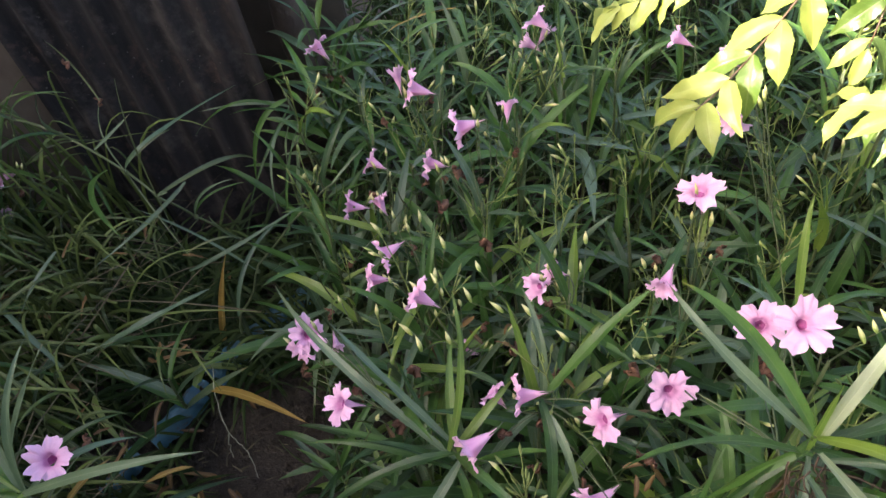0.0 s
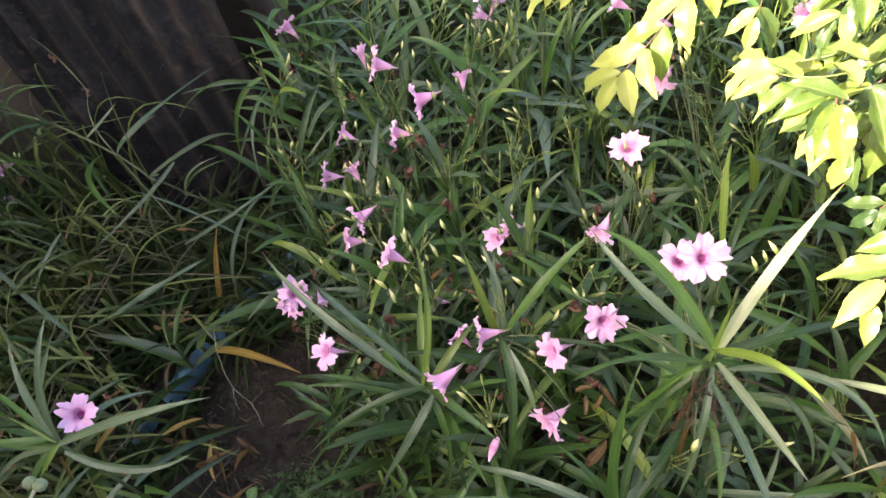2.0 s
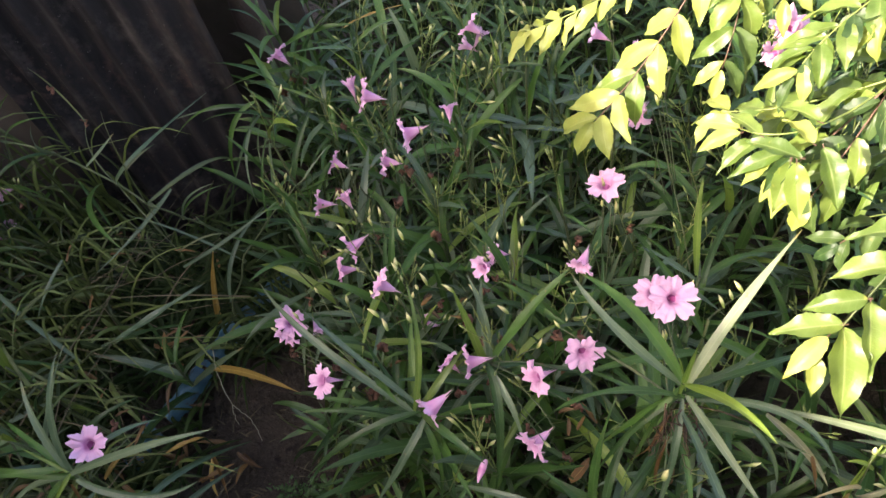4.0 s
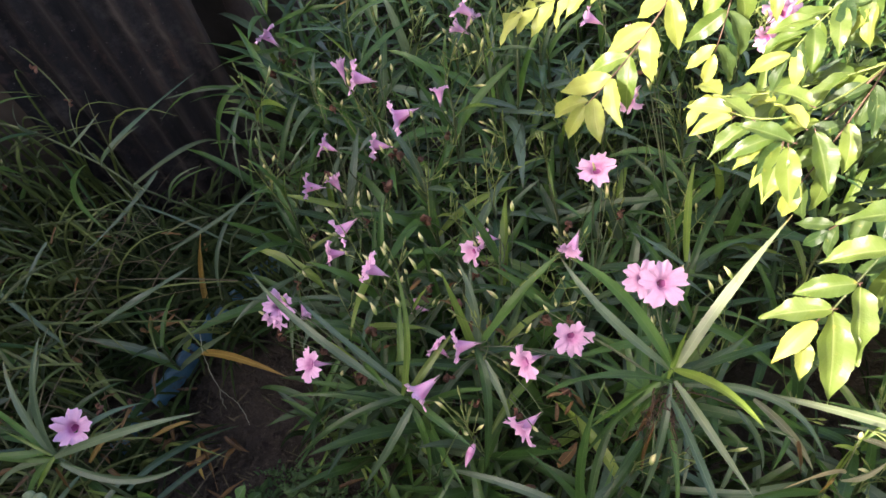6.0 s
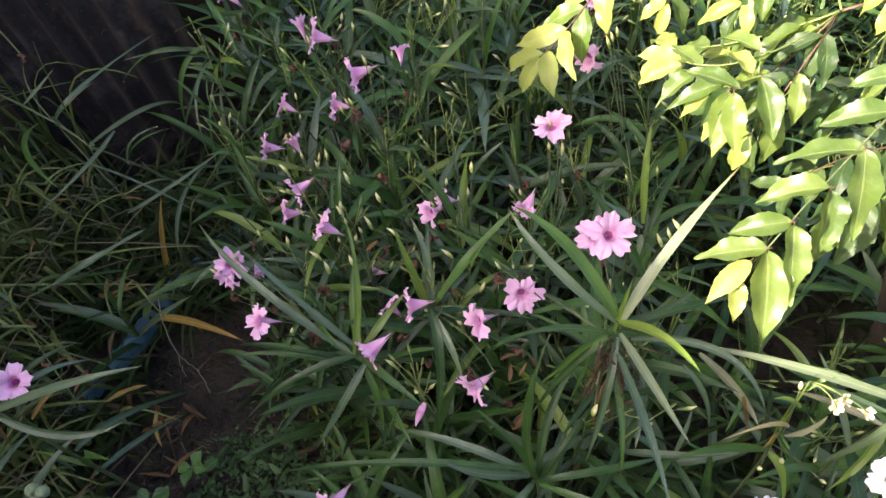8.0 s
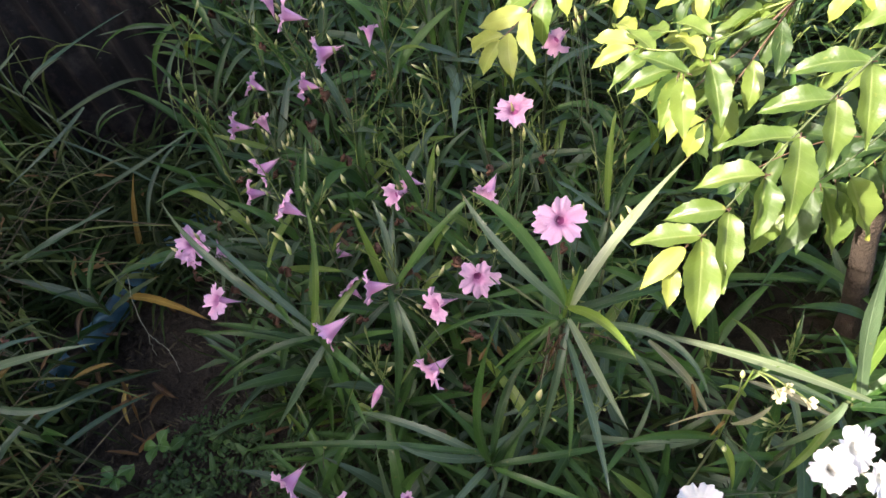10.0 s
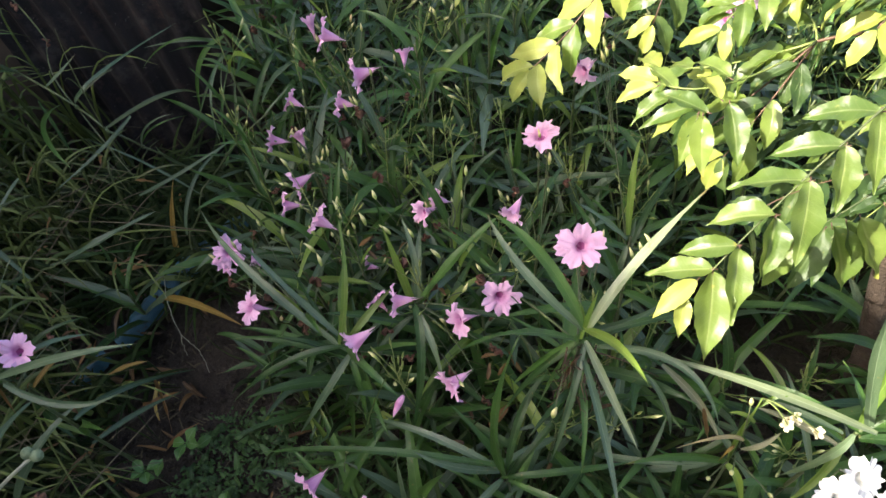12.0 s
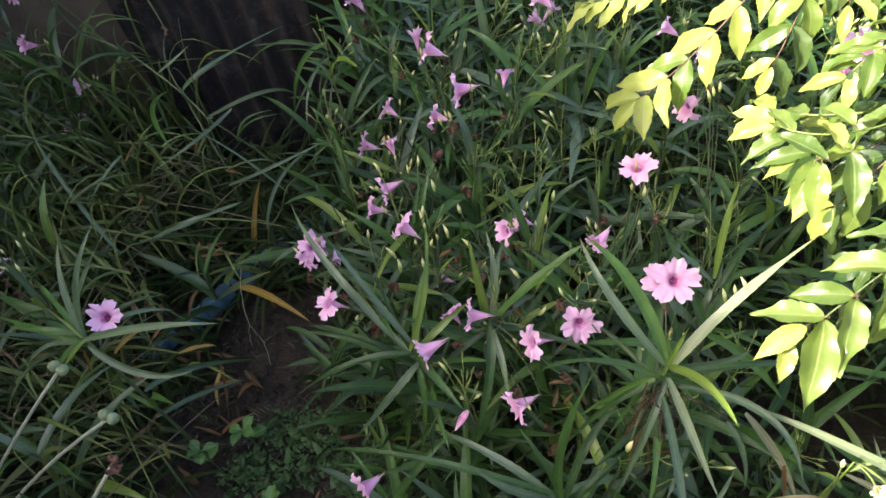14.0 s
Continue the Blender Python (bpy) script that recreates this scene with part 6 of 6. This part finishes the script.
def wall_weed():
    """A long jointed weed that leans before the shed wall."""
    o = Vector((-1.06, 1.10, 0))
    s = thing("weed_stalk", o, "long jointed weed stalk with narrow leaves leaning before the shed wall", "weed", "weed stalks by the wall")
    joints = [Vector(q) - o for q in ((-1.06, 1.10, -0.02), (-1.02, 1.08, 0.40), (-0.94, 1.05, 0.56), (-0.838, 1.02, 0.535), (-0.70, 0.945, 0.489), (-0.633, 0.898, 0.455), (-0.595, 0.915, 0.385), (-0.548, 0.945, 0.275), (-0.50, 0.97, 0.16))]
    for k in range(len(joints) - 1):
        p, q = joints[k], joints[k + 1]
        rod("stem", [p.lerp(q, i / 5) + Vector((0, 0, 0.006 * math.sin(math.pi * i / 5))) for i in range(6)], 0.0030 - 0.0001 * k, 0.0026 - 0.0001 * k, STEM, s, 7)
        piece("joint", spindle_mesh("joint", 0.013, 0.0047, STEM), s, Matrix.Translation(q - Vector((0, 0, 0.006))))
    # each leaf: from, through, to, width, material
    long_leaves = [
        ((-0.70, 0.945, 0.489), (-0.612, 0.93, 0.575), (-0.538, 1.200, 0.489), 0.013, GREY_LEAF),
        ((-0.633, 0.898, 0.465), (-0.536, 1.020, 0.445), (-0.514, 1.100, 0.358), 0.013, WEED_BLADE),
        ((-0.633, 0.898, 0.465), (-0.568, 0.82, 0.540), (-0.502, 0.739, 0.614), 0.011, GREY_LEAF),
        ((-0.72, 0.93, 0.510), (-0.680, 0.80, 0.570), (-0.588, 0.699, 0.560), 0.016, LEAF),
        ((-0.595, 0.915, 0.390), (-0.560, 0.92, 0.445), (-0.493, 0.927, 0.465), 0.008, GREY_LEAF),
        ((-0.595, 0.915, 0.390), (-0.555, 0.93, 0.430), (-0.480, 0.95, 0.435), 0.007, LEAF),
        ((-0.548, 0.945, 0.280), (-0.570, 0.93, 0.33), (-0.585, 0.94, 0.36), 0.008, GREY_LEAF),
    ]
    short_leaves = [
        ((-0.548, 0.80, 0.20), (-0.515, 0.89, 0.295), (-0.43, 1.004, 0.300), 0.012, GREY_LEAF),
        ((-0.838, 1.02, 0.535), (-0.80, 0.95, 0.62), (-0.745, 0.92, 0.70), 0.010, GREY_LEAF),
        ((-0.838, 1.02, 0.535), (-0.90, 0.95, 0.58), (-0.97, 0.90, 0.50), 0.010, LEAF),
        ((-0.94, 1.05, 0.56), (-0.96, 1.02, 0.66), (-0.93, 1.03, 0.78), 0.009, GREY_LEAF),
        ((-0.94, 1.05, 0.56), (-0.86, 1.02, 0.63), (-0.78, 1.03, 0.62), 0.008, LEAF),
        ((-0.70, 0.945, 0.489), (-0.66, 0.90, 0.42), (-0.60, 0.84, 0.33), 0.004, STEM),
        ((-0.70, 0.945, 0.489), (-0.735, 0.985, 0.55), (-0.724, 1.024, 0.600), 0.004, STEM),
        ((-0.724, 1.024, 0.600), (-0.79, 1.10, 0.64), (-0.86, 1.16, 0.66), 0.005, WEED_BLADE),
    ]
    side_leaves = [
        ((-0.591, 0.935, 0.46), (-0.657, 0.863, 0.43), (-0.756, 0.784, 0.4), 0.012, GREY_LEAF),
        ((-0.606, 0.821, 0.33), (-0.492, 0.846, 0.37), (-0.361, 0.921, 0.4), 0.011, GREY_LEAF),
        ((-0.83, 0.815, 0.42), (-0.862, 0.754, 0.4), (-0.893, 0.704, 0.36), 0.011, GREY_LEAF),
        ((-0.765, 0.938, 0.52), (-0.748, 0.909, 0.46), (-0.737, 0.882, 0.4), 0.01, LEAF),
        ((-0.742, 0.956, 0.54), (-0.704, 0.975, 0.56), (-0.668, 1.003, 0.58), 0.008, GREY_LEAF),
        ((-0.57, 0.87, 0.74), (-0.63, 0.902, 0.56), (-0.606, 0.842, 0.36), 0.004, STEM),
        ((-0.633, 0.902, 0.56), (-0.597, 0.921, 0.58), (-0.569, 0.947, 0.58), 0.006, WEED_BLADE),
        ((-0.606, 0.842, 0.36), (-0.532, 0.861, 0.38), (-0.499, 0.883, 0.34), 0.006, WEED_BLADE),
    ]
    for k, (p, q, t, w, m) in enumerate(long_leaves + short_leaves + side_leaves):
        arc_leaf(s, o, p, q, t, w, m, 400 + k)
    for k, q in enumerate(((-0.724, 1.024, 0.590), (-0.79, 1.09, 0.635))):
        piece("withered_flower", PODS[k], s, Matrix.Translation(Vector(q) - o) @ aim(Vector((-0.5, 0.5, 0.6))))


wall_weed()
arc_leaf(sunny, sunny.location, (0.598, 0.140, 0.640), (0.460, 0.186, 0.690), (0.364, 0.246, 0.645), 0.0130, SUNLIT_LEAF, 35, 0.5, (-0.45, -0.35, 0.8))
yellow = thing("yellow_leaf", (-0.640, 0.830, 0.05), "withered yellow leaf standing in the grass", "leaf", "fallen leaves")
arc_leaf(yellow, yellow.location, (-0.640, 0.830, 0.05), (-0.612, 0.865, 0.17), (-0.580, 0.918, 0.265), 0.021, YELLOW, 31)


def wall_plant():
    """Broad hanging blades in the dark between the bed and the shed wall."""
    o = Vector((-0.43, 1.20, 0))
    s = thing("wall_plant", o, "dark plant with long hanging grey-green blades by the wall", "plant", "plants among the grass")
    rod("stem", [Vector((0, 0, -0.02)), Vector((0.01, 0, 0.25)), Vector((-0.01, 0, 0.46))], 0.004, 0.0025, STEM, s)
    for k, (q, t, w, m) in enumerate((((-0.513, 1.160, 0.405), (-0.544, 1.113, 0.277), 0.020, LEAF), ((-0.514, 1.200, 0.442), (-0.636, 1.180, 0.443), 0.014, GREY_LEAF), ((-0.54, 1.18, 0.47), (-0.674, 1.180, 0.374), 0.010, LEAF), ((-0.40, 1.14, 0.50), (-0.34, 1.08, 0.44), 0.014, LEAF), ((-0.50, 1.10, 0.36), (-0.55, 1.03, 0.27), 0.011, LEAF), ((-0.47, 1.08, 0.40), (-0.47, 1.00, 0.28), 0.013, GREY_LEAF))):
        arc_leaf(s, o, (-0.44, 1.20, 0.44 - 0.02 * (k % 3)), q, t, w * 0.8, m, 450 + k)


wall_plant()
stalk_weed(((-0.60, 0.80, 0.02), (-0.55, 0.86, 0.30), (-0.30, 0.95, 0.42)), [(0.5, (-0.72, 0.92, 0.42), 0.008), (0.75, (-0.36, 1.02, 0.52), 0.009), (0.95, (-0.24, 1.0, 0.46), 0.008)], 320, "thin arching weed stalk beside the bed")
stalk_weed(((-1.00, 0.68, 0.02), (-0.85, 0.62, 0.34), (-0.68, 0.63, 0.37)), [(0.95, (-0.510, 0.718, 0.400), 0.021), (0.85, (-0.565, 0.664, 0.340), 0.018), (0.6, (-0.98, 0.80, 0.56), 0.014), (0.5, (-1.12, 0.60, 0.40), 0.014)], 340, "weed with broad grey-green blades in the grass")


# seed heads on pale stalks
def seed_stalk(root, mid, top, seed):
    o = Vector((root[0], root[1], 0))
    s = thing("seed_stalk", o, "pale straight stalk with paired round seed heads", "weed", "seed stalks in the grass")
    a, b, c = (Vector(q) - o for q in (root, mid, top))
    rod("stem", [bezier(a, b, c, i / 9) for i in range(10)], 0.0034, 0.0026, PALE_STEM, s)
    r = random.Random(seed)
    for side in (-1, 1):
        bm = bmesh.new()
        bmesh.ops.create_icosphere(bm, subdivisions=3, radius=0.0085)
        for v in bm.verts:
            v.co *= 1 + 0.12 * noise.noise(v.co * 900 + Vector((seed, side, 0)))
        for f in bm.faces:
            f.smooth = True
        me = bpy.data.meshes.new("seed_head")
        bm.to_mesh(me)
        bm.free()
        me.materials.append(SEED)
        piece("seed_head", me, s, Matrix.Translation(c + Vector((side * 0.0075, side * -0.002, 0.004))))


seed_stalk((-1.05, -0.06, -0.01), (-0.80, 0.08, 0.36), (-0.545, 0.215, 0.615), 1)
seed_stalk((-1.02, 0.02, -0.01), (-0.75, 0.10, 0.36), (-0.467, 0.168, 0.572), 2)
dry_stick = thing("dry_stalk", (-0.850, -0.076, 0), "pale dry cut stalk with a shrivelled brown tip", "stalk")
stick = [Vector((0, 0, -0.01)), None, Vector((0.426, 0.172, 0.586))]
stick[1] = stick[2] * 0.5 + Vector((0.01, 0.0, 0.02))
rod("stem", [bezier(*stick, i / 9) for i in range(10)], 0.0034, 0.0030, PALE_STEM, dry_stick)
for k in range(3):
    piece("withered_flower", PODS[k], dry_stick, Matrix.Translation(stick[2] + Vector((0.004 * k, 0.003 * k, -0.004))) @ aim(Vector((math.cos(2.1 * k), math.sin(2.1 * k), 0.4))))


# white-flowered plant and a thin yellow-green sprig at the sunny edge
def white_flowers():
    o = Vector((0.58, 0.09, 0))
    s = thing("white_flower_plant", o, "plant with frilled white flowers in bright sun", "plant")
    rod("stem", [bezier(Vector((0, 0, -0.01)), Vector((0.01, 0.02, 0.2)), Vector((-0.02, 0.0, 0.48)), i / 8) for i in range(9)], 0.004, 0.0025, STEM, s)
    for k, (at, facing, size) in enumerate((((0.588, 0.099, 0.60), (0.18, -0.50, 0.85), 0.95), ((0.381, 0.035, 0.670), (-0.00, -0.40, 0.92), 0.95), ((0.553, 0.080, 0.60), (-0.22, -0.22, 0.95), 0.85), ((0.612, 0.069, 0.58), (0.39, -0.48, 0.79), 0.8))):
        add_flower(s, o, at, facing, size, "white", k, Vector((-0.015, 0.0, 0.44)))
    r = random.Random(4)
    for k in range(12):
        put_leaf(s, r.choice(LEAF_SHAPES["leaf"]), Vector((0, 0.02 * k / 12, 0.1 + 0.02 * k)), k * 2.4, r.uniform(0.3, 0.9), r.uniform(0.10, 0.16))


def sprig():
    """A weed in the sun: upright stem, a few blades from one joint, straw-coloured leaf, pods and cream florets on thin stalks."""
    o = Vector((0.468, 0.151, 0))
    s = thing("yellow_sprig", o, "thin yellow-green weed with straw-coloured leaf and cream florets", "weed")
    joint, top = Vector((0, 0, 0.507)), Vector((0.004, 0.022, 0.675))
    rod("stem", [bezier(Vector((0.01, 0.0, -0.01)), Vector((0.02, 0.0, 0.28)), joint, i / 9) for i in range(10)], 0.0026, 0.0020, STEM, s)
    rod("upper_stem", [bezier(joint, Vector((-0.006, 0.005, 0.60)), top, i / 7) for i in range(8)], 0.0020, 0.0012, YOUNG, s)
    for k, (a, b, c, w, m) in enumerate((
            ((0.468, 0.151, 0.505), (0.392, 0.141, 0.575), (0.312, 0.113, 0.640), 0.013, LEAF),
            ((0.468, 0.151, 0.510), (0.462, 0.160, 0.580), (0.470, 0.170, 0.640), 0.008, YOUNG),
            ((0.468, 0.149, 0.500), (0.482, 0.128, 0.490), (0.488, 0.098, 0.440), 0.014, YOUNG),
            ((0.466, 0.150, 0.595), (0.430, 0.142, 0.645), (0.371, 0.126, 0.653), 0.007, PALE_STRAW),
            ((0.462, 0.152, 0.570), (0.452, 0.146, 0.575), (0.445, 0.140, 0.545), 0.006, YELLOW),
            ((0.470, 0.150, 0.565), (0.485, 0.143, 0.600), (0.503, 0.151, 0.620), 0.010, BLEACHED),
            ((0.472, 0.160, 0.630), (0.455, 0.165, 0.650), (0.440, 0.168, 0.645), 0.007, YOUNG),
            ((0.471, 0.168, 0.660), (0.490, 0.175, 0.680), (0.510, 0.172, 0.675), 0.007, YOUNG))):
        arc_leaf(s, o, a, b, c, w, m, 500 + k, 0.5)
    r = random.Random(6)
    for k, q in enumerate(((0.406, 0.098, 0.627), (0.477, 0.087, 0.600), (0.440, 0.110, 0.610), (0.452, 0.160, 0.690))):
        add_bud(s, joint + Vector((0, 0, 0.02 * k)), Vector(q) - o, r, BUDS[k % 3])
    for k, (q, f) in enumerate((((0.496, 0.146, 0.661), (-0.4, -0.5, 0.7)), ((0.506, 0.152, 0.665), (0.5, -0.3, 0.7)), ((0.531, 0.140, 0.650), (0.2, -0.6, 0.7)))):
        at = Vector(q) - o
        rod("floret_stalk", [bezier(top, (top + at) / 2 + Vector((0, 0, 0.015)), at, i / 5) for i in range(6)], 0.0010, 0.0008, SPRAY, s, 5)
        piece("floret", MAUVE_FLOWERS[0][0].copy(), s, Matrix.Translation(at) @ aim(Vector(f)) @ Matrix.Diagonal((0.4, 0.4, 0.35, 1))).data.materials[0] = CREAM


white_flowers()
sprig()
